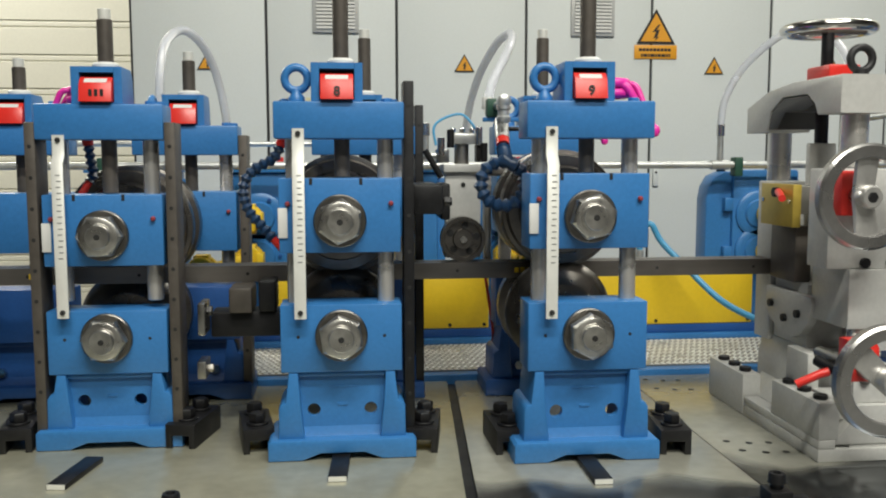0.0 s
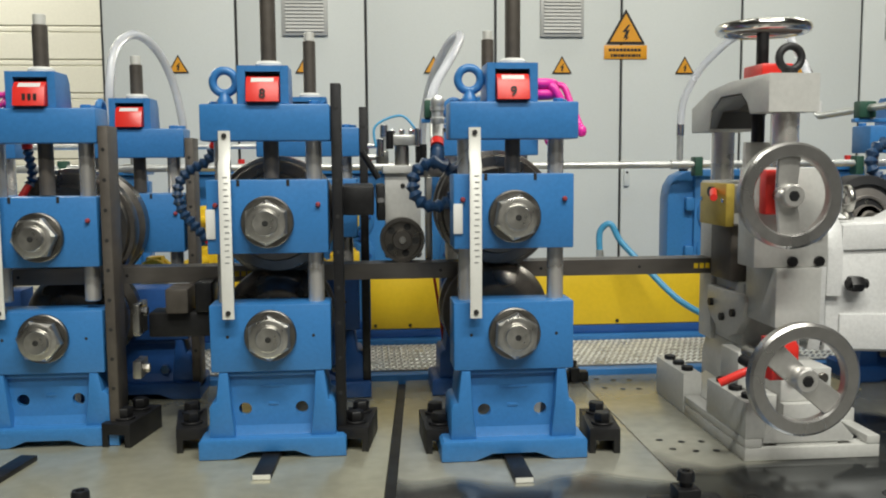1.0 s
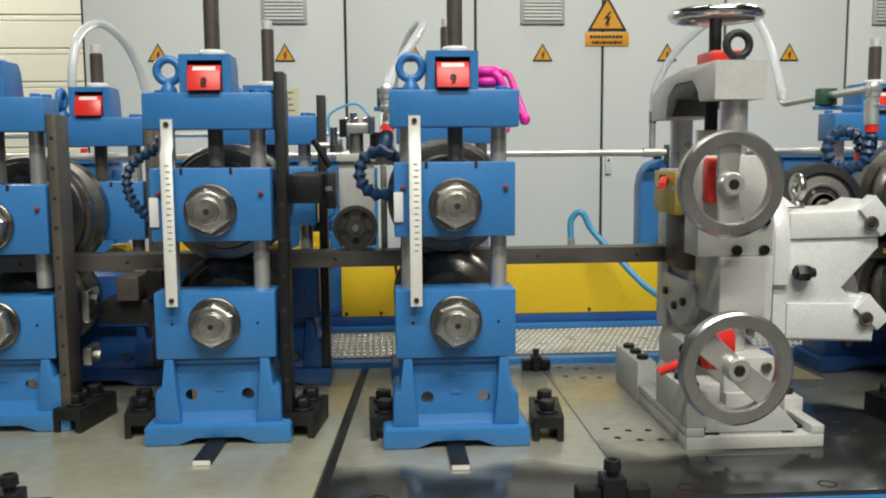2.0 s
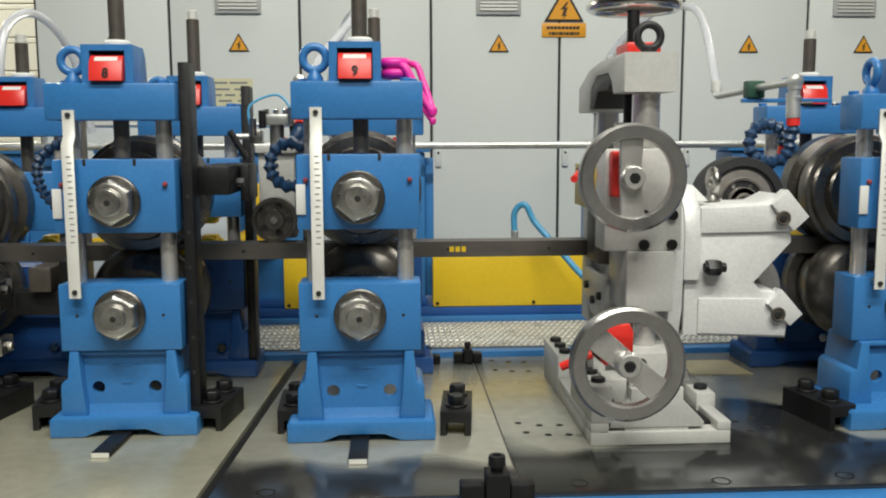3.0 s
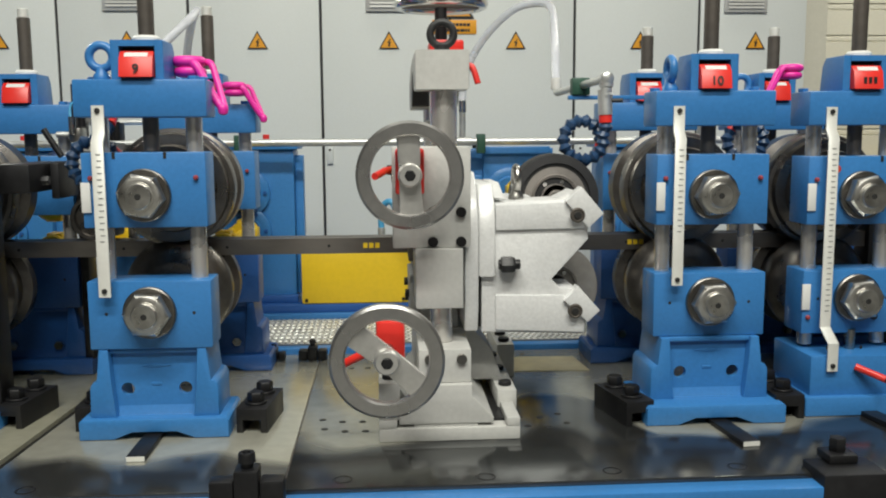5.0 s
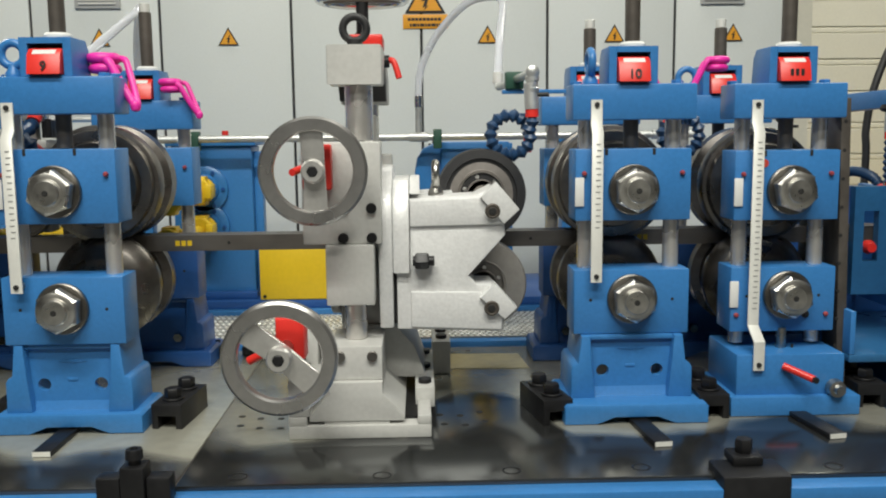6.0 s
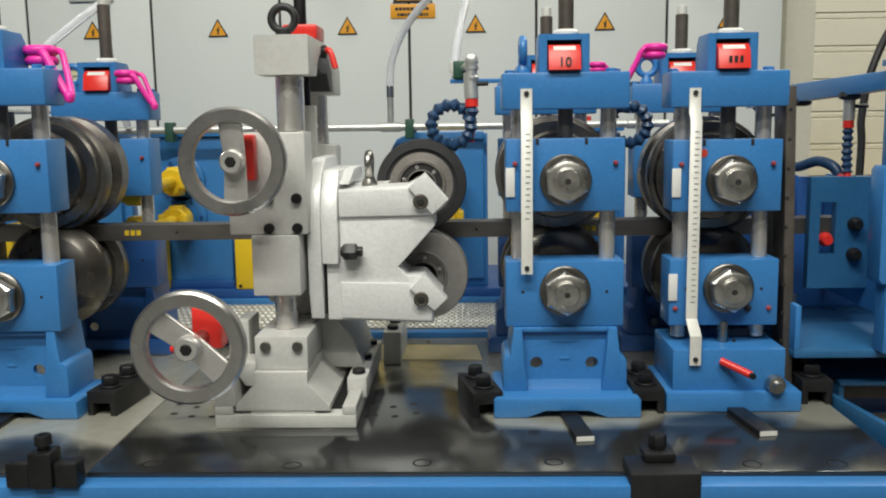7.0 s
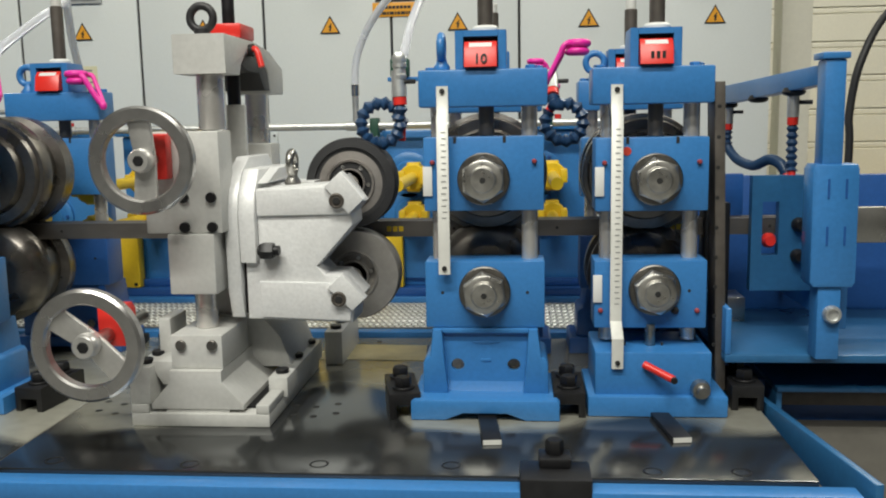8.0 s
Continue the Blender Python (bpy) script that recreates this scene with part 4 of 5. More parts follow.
    lv = part("lower_lever", tube(B(), [(1.788, 1.21, 1.012), (1.775, 1.212, 1.008), (1.742, 1.222, 0.990)], 0.0068, 12), RED, t, "red clamping lever")
    part("lever_shaft", tube(B(), [(1.788, 1.245, 1.022), (1.802, 1.19, 1.012)], 0.009, 14), DARK, lv)
    hand_wheel(t, "upper_handwheel", 1.850, 1.226, 1.284, 0.0835, -2, 0.06)
    hand_wheel(t, "lower_handwheel", 1.811, 1.09, 1.027, 0.0825, -50, 0.19)
    # brass limit box
    bx = part("limit_box", box(B(), 1.825, 1.841, 1.413, 1.535, 1.222, 1.298, 0.0015), BRASS, t, "brass coloured limit box")
    lv = part("red_lever", tube(B(), [(1.823, 1.465, 1.284), (1.812, 1.44, 1.283), (1.794, 1.392, 1.275)], 0.0065, 10), RED, bx)
    part("lever_pivot", cyl(B(), (0, 1.468, 1.283), "x", 0.009, 1.815, 1.8248, 14), DARK, lv)
    for y in (1.425, 1.523):
        part("cover_screw", cyl(B(), (0, y, 1.268), "x", 0.0045, 1.8225, 1.8255, 10), CHROME, bx)
    part("box_bracket", box(B(), 1.8413, 1.90, 1.4205, 1.46, 1.245, 1.296, 0.002), STEEL, t)
    # cast roll head: bowed flange, cover plate and a fork with two angled axle caps
    o = [(1.336, 1.014), (1.322, 1.06), (1.319, 1.183), (1.328, 1.222), (1.355, 1.258), (1.40, 1.282), (1.52, 1.282), (1.56, 1.25), (1.56, 1.03), (1.545, 1.014)]
    part("flange", prism(B(), o, 1.9425, 1.966, "x", 0.003), CAST, t)
    o = [(1.322, 1.109), (1.319, 1.183), (1.328, 1.226), (1.36, 1.262), (1.53, 1.262), (1.55, 1.245), (1.55, 1.109)]
    part("flange_plate", prism(B(), o, 1.9662, 1.994, "x", 0.003), CAST, t)
    # black block stands for the shaded gap behind the flange
    part("flange_gap_shade", box(B(), 1.9662, 1.9715, 1.34, 1.54, 1.02, 1.108), DARK, t, "dark block for the shade behind the flange")
    o = [(1.972, 1.012), (2.150, 1.005), (2.153, 1.03), (2.165, 1.050), (2.134, 1.085), (2.106, 1.086), (2.092, 1.101), (2.154, 1.169), (2.153, 1.189), (2.166, 1.205), (2.135, 1.250), (2.107, 1.236), (1.9945, 1.231), (1.9945, 1.108), (1.972, 1.108)]
    hd = part("head_casting", prism(B(), o, 1.333, 1.43, "y", 0.0028), CAST, t, "silver painted cast fork")
    part("upper_rib", prism(B(), [(1.9955, 1.186), (2.150, 1.188), (2.163, 1.206), (2.135, 1.247), (2.108, 1.2335), (1.9955, 1.2285)], 1.3275, 1.3335, "y", 0.002), CAST, hd)
    part("lower_rib", prism(B(), [(1.9955, 1.016), (2.147, 1.009), (2.150, 1.03), (2.112, 1.074), (1.9955, 1.076)], 1.3278, 1.3332, "y", 0.002), CAST, hd)
    part("rear_casting", prism(B(), [(1.9945, 1.03), (2.07, 1.03), (2.07, 1.236), (1.9945, 1.233)], 1.4305, 1.54, "y", 0.003), CAST, hd)
    part("top_web", prism(B(), [(1.34, 1.2395), (1.40, 1.2395), (1.53, 1.2395), (1.53, 1.262), (1.42, 1.262)], 1.9945, 2.012, "x", 0.002), CAST, hd)
    for o, x, z in (([(2.112, 1.234), (2.139, 1.258), (2.177, 1.213), (2.151, 1.189)], 2.132, 1.211), ([(2.111, 1.066), (2.136, 1.090), (2.173, 1.048), (2.152, 1.028)], 2.130, 1.048)):
        k = part("axle_cap", prism(B(), o[::-1], 1.319, 1.352, "y", 0.002), CAST, hd)
        part("cap_socket", lathe(B(), [(0.0128, 1.3186), (0.0128, 1.3182), (0.010, 1.3172), (0.0075, 1.320)], "y", (x, 0, z), 22), BROWN, k)
        part("cap_core", hexa(B(), (x, 0, z), "y", 0.0066, 1.320, 1.3165), INK, k)
    st = part("stud", cyl(B(), (0, 1.316, 1.130), "x", 0.0085, 1.999, 2.035, 14), DARK, hd)
    part("stud_nut", hexa(B(), (0, 1.316, 1.130), "x", 0.0145, 2.003, 2.026), DARK, st)
    eye_bolt("eye_bolt", hd, 2.04, 1.40, 1.2325, "x", STEEL, 1.12)
    for x, z, r, low in ((2.125, 1.228, 0.0815, False), (2.126, 1.060, 0.0825, True)):
        R = r
        prof = [(R * 0.30, 1.47), (R * 0.33, 1.47), (R * 0.33, 1.488), (R * 0.46, 1.488), (R * 0.48, 1.478), (R * 0.53, 1.476), (R * 0.55, 1.480), (R * 0.975, 1.484), (R, 1.488), (R, 1.530), (R - 0.010, 1.538), (R - 0.010, 1.558), (R * 0.5, 1.565)]
        rr = part("pressure_roll", lathe(B(), [(a, b - 1.5) for a, b in prof], "y", seg=64), PALEROLL if low else GREYROLL, t, "grey steel pressure roll")
        if not low:
            part("tyre", lathe(B(), [(R * 0.79, -0.0185), (R * 0.80, -0.0235), (R * 0.985, -0.0215), (R * 1.004, -0.017), (R * 1.004, 0.03), (R * 0.9, 0.031)], "y", seg=64), RUBBER, rr, "dark tread ring")
        part("bearing_ring", lathe(B(), [(R * 0.16, -0.016), (R * 0.20, -0.030), (R * 0.31, -0.030), (R * 0.33, -0.0125)], "y", seg=40), BROWN, rr)
        rr.matrix_basis = pose(x, 1.5, z)
        a = part("axle", cyl(B(), (0, 0, 0), "y", 0.013, -0.12, 0.2, 18), STEEL, rr)
        for k in range(6):
            part("flange_screw", cyl(B(), (R * 0.395 * math.cos(k * 1.047), 0, R * 0.395 * math.sin(k * 1.047)), "y", 0.0042, -0.020, -0.0118, 10), CHROME, rr)
        TURN_ROLLS.append((rr, x, 1.5, z, 1 if low else -1, r))


TURN_ROLLS = []


def side_units():
    """Dark side roll holders on the guide bars."""
    t = thing("side_roll_holder", "black steel side roll holder bracketed to a guide bar", "roll holder", group="side roll holders")
    part("bracket", box(B(), 0.788, 0.80, 1.44, 1.50, 1.045, 1.10, 0.002), STEEL, t)
    part("arm", box(B(), 0.8003, 0.93, 1.50, 1.56, 1.03, 1.075, 0.004), DARK, t)
    part("jaw", box(B(), 0.835, 0.875, 1.48, 1.56, 1.0755, 1.12, 0.004), BROWN, t)
    part("jaw", box(B(), 0.885, 0.915, 1.49, 1.56, 1.0755, 1.13, 0.004), DARK, t)
    part("bolt", hexa(B(), (0, 1.46, 1.085), "x", 0.009, 0.8002, 0.810), DARK, t)
    part("bolt", hexa(B(), (0, 1.46, 0.985), "x", 0.008, 0.8, 0.810), WASH, t)
    part("lower_bracket", box(B(), 0.785, 0.7998, 1.44, 1.49, 0.97, 1.0, 0.002), STEEL, t)
    u = thing("side_roll_holder", "black bracket with a bright bolt on the guide bar", "roll holder", group="side roll holders")
    part("bracket", box(B(), 1.148, 1.205, 1.42, 1.62, 1.25, 1.30, 0.003), DARK, u)
    part("jaw", box(B(), 1.2103, 1.226, 1.50, 1.60, 1.235, 1.30, 0.003), DARK, u)
    part("bolt", hexa(B(), (0, 1.46, 1.27), "x", 0.009, 1.2103, 1.224), DARK, u)
    part("lever", tube(B(), [(1.215, 1.55, 1.31), (1.185, 1.55, 1.36)], 0.006, 10), DARK, u)


# ---------- length measuring wheel ----------
def measuring_wheel():
    t = thing("measuring_unit", "grey measuring wheel unit pressing on the steel strip", "measuring wheel")
    x = 1.262
    a = part("arm_plate", box(B(), x - 0.034, x + 0.034, 1.60, 1.618, 1.205, 1.318, 0.0015), GREY, t, "light grey arm plate")
    for z in (1.225, 1.295):
        part("arm_hole", cyl(B(), (x, 0, z), "y", 0.0045, 1.598, 1.601, 14), INK, a)
    part("arm_top", box(B(), x - 0.038, x + 0.038, 1.59, 1.66, 1.3185, 1.334, 0.002), GREY, t)
    cyl_part = part("air_cylinder", cyl(B(), (x, 1.625, 0), "z", 0.014, 1.334, 1.372, 20), STEEL, t)
    part("cylinder_head", box(B(), x - 0.026, x + 0.026, 1.605, 1.645, 1.372, 1.392, 0.003), GALV, t)
    for dx in (-0.018, 0.0, 0.018):
        part("head_bolt", hexa(B(), (x + dx, 1.615, 0), "z", 0.0055, 1.3922, 1.402), CHROME, t)
    part("side_block", box(B(), x - 0.05, x - 0.0265, 1.60, 1.635, 1.336, 1.362, 0.002), STEEL, t)
    part("side_block", box(B(), x + 0.0265, x + 0.046, 1.60, 1.635, 1.338, 1.372, 0.002), DARK, t)
    part("push_fitting", cyl(B(), (0, 1.61, 1.35), "x", 0.006, x - 0.075, x - 0.05, 14), GALV, t)
    for k, (dx, z) in enumerate(((-0.024, 1.385), (0.03, 1.39), (0.04, 1.36), (-0.042, 1.37))):
        part("air_fitting", cyl(B(), (x + dx, 1.60, 0), "z", 0.007, z - 0.02, z + 0.014, 12), CHROME if k % 2 else DARK, t)
    part("bracket", box(B(), x - 0.03, x + 0.2, 1.66, 1.70, 1.31, 1.33, 0.002), STEEL, t)
    part("bracket_leg", box(B(), x + 0.0455, x + 0.058, 1.622, 1.66, 1.12, 1.31, 0.002), STEEL, t)
    part("hub_housing", box(B(), x - 0.036, x + 0.036, 1.5995, 1.64, 1.155, 1.204, 0.006), GREY, t)
    R = 0.0425
    w = part("wheel", lathe(B(), [(R * 0.3, -0.012), (R * 0.42, -0.012), (R * 0.46, -0.004), (R * 0.8, -0.004), (R * 0.84, -0.012), (R, -0.012), (R, 0.012), (R * 0.8, 0.012), (R * 0.4, 0.014)], "y", seg=48), ROLL, t, "dark spoked measuring wheel")
    w.matrix_basis = pose(x - 0.003, 1.583, STRIP_Z1 + R)
    for k in range(5):
        u = k * 2 * math.pi / 5
        part("wheel_hole", cyl(B(), (R * 0.62 * math.cos(u), 0, R * 0.62 * math.sin(u)), "y", 0.0068, -0.0045, -0.003, 16), INK, w)
    part("wheel_bolt", cyl(B(), (0, 0, 0), "y", 0.007, -0.017, -0.011, 14), CHROME, w)
    TURN_ROLLS.append((w, x - 0.003, 1.583, STRIP_Z1 + R, -1, R))
    p = smooth_path([(x - 0.05, 1.62, 1.37), (x - 0.05, 1.63, 1.41), (x, 1.64, 1.43), (x + 0.03, 1.63, 1.40)], 6)
    part("air_line", tube(B(), p, 0.0025, 8), LHOSE, t, "thin blue air line")


# ---------- drive side ----------
def drive_side():
    tr = thing("tread_plate", "bright raised pattern tread plate behind the stands", "tread plate", kind="structure")
    part("sheet", box(B(), -0.6, 2.86, 1.887, 2.60, 0.858, 0.866), TREAD, tr)
    verts, faces = [], []
    rows = 17
    for j in range(rows):
        y = 1.90 + j * 0.018
        n = 230
        for i in range(n):
            x = -0.55 + i * 0.0148 + (0.0074 if j % 2 else 0)
            a = math.radians(52 if j % 2 else -52)
            ca, sa = math.cos(a), math.sin(a)
            base = len(verts)
            for u, v, z in ((-0.0095, 0, 0), (-0.0045, -0.0032, 0), (0.0045, -0.0032, 0), (0.0095, 0, 0), (0.0045, 0.0032, 0), (-0.0045, 0.0032, 0), (-0.0045, 0, 0.0024), (0.0045, 0, 0.0024)):
                verts.append((x + u * ca - v * sa, y + u * sa + v * ca, 0.866 + z))
            for q in ((0, 1, 6), (1, 2, 7, 6), (2, 3, 7), (3, 4, 7), (4, 5, 6, 7), (5, 0, 6)):
                faces.append([base + k for k in q])
    me = bpy.data.meshes.new("studs")
    me.from_pydata(verts, [], faces)
    me.materials.append(STUD)
    ob = new("studs", me)
    ob.parent = tr
    tagged(ob, "raised studs of the tread plate", kind="stuff")
    sb = thing("support_frame", "blue welded beam carrying the gearboxes", "beam", kind="structure")
    part("front_beam", box(B(), -0.6, 2.9, 2.165, 2.21, 0.8665, 0.882, 0.002), BLUE, sb)
    part("upper_beam", box(B(), -0.6, 2.9, 2.178, 2.56, 0.8822, 0.904, 0.002), NAVY, sb)
    part("tray", box(B(), -0.6, 2.86, 1.887, 2.60, 0.3, 0.857), NAVY, sb)
    for x in (-0.4, 1.1, 2.6):
        part("leg", box(B(), x, x + 0.12, 1.95, 2.55, 0, 0.2995), NAVY, sb)
    for cx in (0.487, 0.819, 1.15, 1.446, 2.478):
        gearbox(cx + 0.02)
    guard(1.588, 2.122)
    guard(1.20, 1.405)
    guard(0.83, 0.99)
    motor()


def gearbox(cx):
    t = thing("gearbox", "blue cast gearbox with flanged output shafts", "gearbox", cx, 2.224, 0.9045, 0, "gearboxes")
    part("housing", box(B(), -0.105, 0.105, 0, 0.12, 0, 0.405, 0.005), BLUE, t)
    part("lid", box(B(), -0.118, 0.118, -0.012, 0.13, 0.4055, 0.425, 0.003), BLUE, t)
    part("side_flange", box(B(), 0.1055, 0.128, 0.02, 0.06, 0.02, 0.39, 0.003), BLUE, t)
    part("foot_rail", box(B(), -0.11, 0.11, -0.02, -0.0005, 0, 0.02, 0.002), NAVY, t)
    for z in (0.2925, 0.1925):
        f = part("bearing_cover", lathe(B(), [(0.062, -0.0005), (0.062, -0.010), (0.056, -0.014), (0.04, -0.014), (0.036, -0.022), (0.02, -0.022)], "y", (-0.02, 0, z), 36), BLUE, t)
        for k in range(6):
            u = k * math.pi / 3
            part("cover_bolt", hexa(B(), (-0.02 + 0.05 * math.cos(u), 0, z + 0.05 * math.sin(u)), "y", 0.0055, -0.0142, -0.019), NAVY, f)
    part("vent_plug", cyl(B(), (0.03, 0.04, 0), "z", 0.009, 0.4252, 0.445, 14), RED, t, "red vent plug")


def guard(a, b):
    t = thing("guard_box", "yellow sheet metal guard box over the drive", "guard", a, 2.182, 0.9045, 0, "guard boxes")
    part("cover", box(B(), 0, b - a, 0, 0.035, 0.0005, 0.138, 0.003), YEL, t)
    for x in (0.012, (b - a) / 2, b - a - 0.012):
        part("screw", cyl(B(), (x, 0, 0.01), "y", 0.0045, -0.003, 0.001, 12), DARK, t)


def motor():
    t = thing("drive_motor", "blue drive gear motor with rounded housing", "motor", 2.0, 2.218, 0.9045)
    o = [(0.0, 0.0), (0.26, 0.0), (0.26, 0.405), (0.05, 0.405), (0.022, 0.392), (0.006, 0.365), (0.0, 0.33)]
    part("housing", prism(B(), o, 0, 0.07, "y", 0.006), BLUE, t)
    part("cover_plate", box(B(), 0.07, 0.25, -0.012, -0.0005, 0.02, 0.41, 0.004), BLUE, t)
    for z in (0.2925, 0.1925):
        part("bearing_cover", lathe(B(), [(0.062, -0.0125), (0.062, -0.018), (0.056, -0.022), (0.04, -0.022), (0.036, -0.028), (0.02, -0.028)], "y", (0.14, 0, z), 36), BLUE, t)
    for z in (0.06, 0.17, 0.30):
        part("lug", box(B(), 0.045, 0.068, -0.02, -0.0005, z, z + 0.035, 0.003), BLUE, t)
    part("oil_plug", cyl(B(), (0.06, 0.05, 0), "z", 0.012, 0.405, 0.43, 16), DARK, t)


# ---------- pipes and hoses ----------
def loc_hose(label, pts, r=0.0105, tip=RED, group="coolant hoses"):
    t = thing("coolant_hose", label, "hose", group=group)
    path = beads(smooth_path(pts, 7), r * 0.75)
    part("hose_body", tube(B(), path, r, 12, False, 0.26), HOSE, t)
    d = (path[-1] - path[-2]).normalized()
    part("nozzle", tube(B(), [path[-1], path[-1] + d * 0.012, path[-1] + d * 0.026], r * 0.8, 12), tip, t, "red nozzle")
    d0 = (path[0] - path[1]).normalized()
    c = part("connector", tube(B(), [path[0], path[0] + d0 * 0.014], r * 1.15, 12), tip, t, "red collar")
    v = part("valve", tube(B(), [path[0] + d0 * 0.0142, path[0] + d0 * 0.06], r * 1.25, 12), GALV, t)
    p = path[0] + d0 * 0.04
    part("valve_handle", tube(B(), [p, p + Vector((0.03, -0.012, 0.0))], 0.004, 8), DARK, v)


def loop(cx, cy, cz, R, turns=1.0, start=90, lean=0.01):
    n = max(8, int(14 * turns))
    return [(cx + R * math.cos(math.radians(start) - 2 * math.pi * turns * i / n), cy + lean * i / n, cz + R * math.sin(math.radians(start) - 2 * math.pi * turns * i / n)) for i in range(n + 1)]


def valve_manifold(x, y, z, dx, dy, reach):
    """An upright valve whose feed tube runs back to a hose tail at (dx, dy)."""
    v = thing("valve_manifold", "nickel valve manifold on a green clip beside the stand", "valve", x, y, z, group="valve manifolds")
    part("body", lathe(B(), [(0.0105, -0.022), (0.0125, -0.018), (0.0125, -0.012), (0.0105, -0.010), (0.0105, 0.0), (0.013, 0.002), (0.013, 0.008), (0.009, 0.012)], "z", (0, 0, 0), 18), GALV, v)
    part("end_cap", lathe(B(), [(0.0115, 0.012), (0.0125, 0.002), (0.012, -0.010), (0.008, -0.013)], "y", (0, 0, 0.016), 18), GALV, v)
    part("cross_tube", tube(B(), smooth_path([(0, 0.013, 0.016), (dx * 0.35, dy * 0.4, 0.012), (dx * 0.8, dy * 0.83, 0.006), (dx, dy - 0.014, 0.004), (dx, dy - 0.002, 0.014), (dx, dy, 0.032)], 5), 0.0075, 12), GALV, v)
    part("hose_tail", lathe(B(), [(0.0105, -0.004), (0.012, 0.0), (0.0105, 0.006), (0.0115, 0.012), (0.0098, 0.02)], "z", (dx, dy, 0.016), 16), PLATE, v)
    cx, cy = dx * 0.5, dy * 0.47
    part("clip", box(B(), cx - 0.018, cx + 0.018, cy - 0.0125, cy + 0.0125, -0.008, 0.026, 0.003), GREEN, v, "green plastic pipe clip")
    part("bracket", box(B(), cx - 0.024, reach, cy - 0.0075, cy + 0.0075, -0.0165, -0.0085, 0.001), BLUE, v)


def pipes():
    t = thing("coolant_pipe", "long galvanised coolant pipe with tee fittings", "pipe")
    y, z = 2.165, 1.328
    part("tube", cyl(B(), (0, y, z), "x", 0.0095, 0.1, 2.72, 16), GALV, t)
    part("bypass_tube", cyl(B(), (0, y + 0.1, z + 0.055), "x", 0.007, 0.1, 1.25, 14), GALV, t)
    for x in (0.62, 1.24, 2.012, 2.64):
        s = part("sleeve", cyl(B(), (0, y, z), "x", 0.0125, x - 0.025, x + 0.025, 18), GALV, t)
        part("riser", cyl(B(), (x, y, 0), "z", 0.0085, z + 0.01, z + 0.075, 14), GALV, s)
        part("hose_tail", cyl(B(), (x, y, 0), "z", 0.0105, z + 0.075, z + 0.105, 14), CHROME, s)
    for x in (0.45, 1.44, 2.06, 2.5):
        b = part("pipe_clip", box(B(), x - 0.011, x + 0.011, y - 0.014, y + 0.02, z - 0.03, z + 0.02, 0.003), GREEN, t, "green plastic pipe clip")
    clear_hoses = (
        ("clear plastic hose arching over the rear stand", [(0.655, 1.86, 1.40), (0.655, 1.85, 1.50), (0.662, 1.88, 1.585), (0.69, 1.93, 1.622), (0.722, 1.98, 1.60), (0.745, 2.03, 1.54), (0.76, 2.06, 1.45), (0.765, 2.08, 1.36)]),
        ("clear plastic hose looping from the pipe down to a valve", [(1.335, 2.15, 1.34), (1.335, 2.09, 1.44), (1.350, 2.02, 1.53), (1.378, 1.95, 1.597), (1.400, 1.90, 1.620), (1.402, 1.86, 1.606), (1.376, 1.79, 1.56), (1.338, 1.72, 1.50), (1.322, 1.688, 1.455)]),
        ("clear plastic hose looping from the pipe to the valve", [(2.012, 2.165, 1.432), (2.02, 2.16, 1.50), (2.06, 2.14, 1.58), (2.13, 2.10, 1.65), (2.19, 2.07, 1.664), (2.212, 2.0, 1.64), (2.195, 1.87, 1.55), (2.1825, 1.787, 1.455)]),
    )
    for label, pts in clear_hoses:
        h = thing("clear_hose", label, "hose", group="clear hoses")
        part("tube", tube(B(), smooth_path(pts, 7), 0.0094, 14), CLEAR, h)
    # valve bar in front of the stand with the coil of hose
    valve_manifold(2.218, 1.485, 1.43, -0.035, 0.302, 0.14)
    valve_manifold(1.321, 1.495, 1.43, 0.001, 0.193, 0.06)
    loc_hose("dark blue jointed coolant hose curled in a ring", [(1.320, 1.493, 1.368), (1.319, 1.478, 1.356)] + loop(1.310, 1.428, 1.301, 0.038, 1.12, 80, 0.012))
    loc_hose("dark blue jointed coolant hose hanging in a bow", [(0.93, 1.47, 1.366), (0.917, 1.47, 1.344), (0.889, 1.47, 1.329), (0.871, 1.47, 1.310), (0.866, 1.47, 1.284), (0.874, 1.47, 1.256), (0.894, 1.47, 1.231), (0.917, 1.47, 1.204)], 0.0085)
    loc_hose("dark blue jointed coolant hose hanging behind the stand", [(0.590, 1.55, 1.368), (0.593, 1.55, 1.345), (0.596, 1.55, 1.318), (0.588, 1.545, 1.30)], 0.008)
    loc_hose("dark blue jointed coolant hose coiled by the stand", [(2.218, 1.485, 1.366), (2.218, 1.485, 1.352)] + loop(2.180, 1.488, 1.334, 0.036, 1.1, 20, 0.03))
    loc_hose("dark blue jointed coolant hose coiled between two stands", [(2.49, 1.56, 1.378)] + loop(2.51, 1.54, 1.33, 0.034, 0.95, 120, 0.02))
    h = thing("air_hose", "light blue air hose looping down behind the strip", "hose")
    part("tube", tube(B(), smooth_path([(1.80, 2.16, 1.10), (1.80, 2.16, 1.155), (1.825, 2.15, 1.175), (1.85, 2.14, 1.13), (1.90, 2.10, 1.07), (1.97, 2.03, 0.99), (2.04, 1.95, 0.95), (2.10, 1.9, 0.93)], 8), 0.0082, 12), LHOSE, h)
    part("coupling", cyl(B(), (1.80, 2.16, 0), "z", 0.010, 1.075, 1.108, 14), GALV, h)
    w = thing("cable_bundle", "thin red and brown cables hanging behind the strip", "cable")
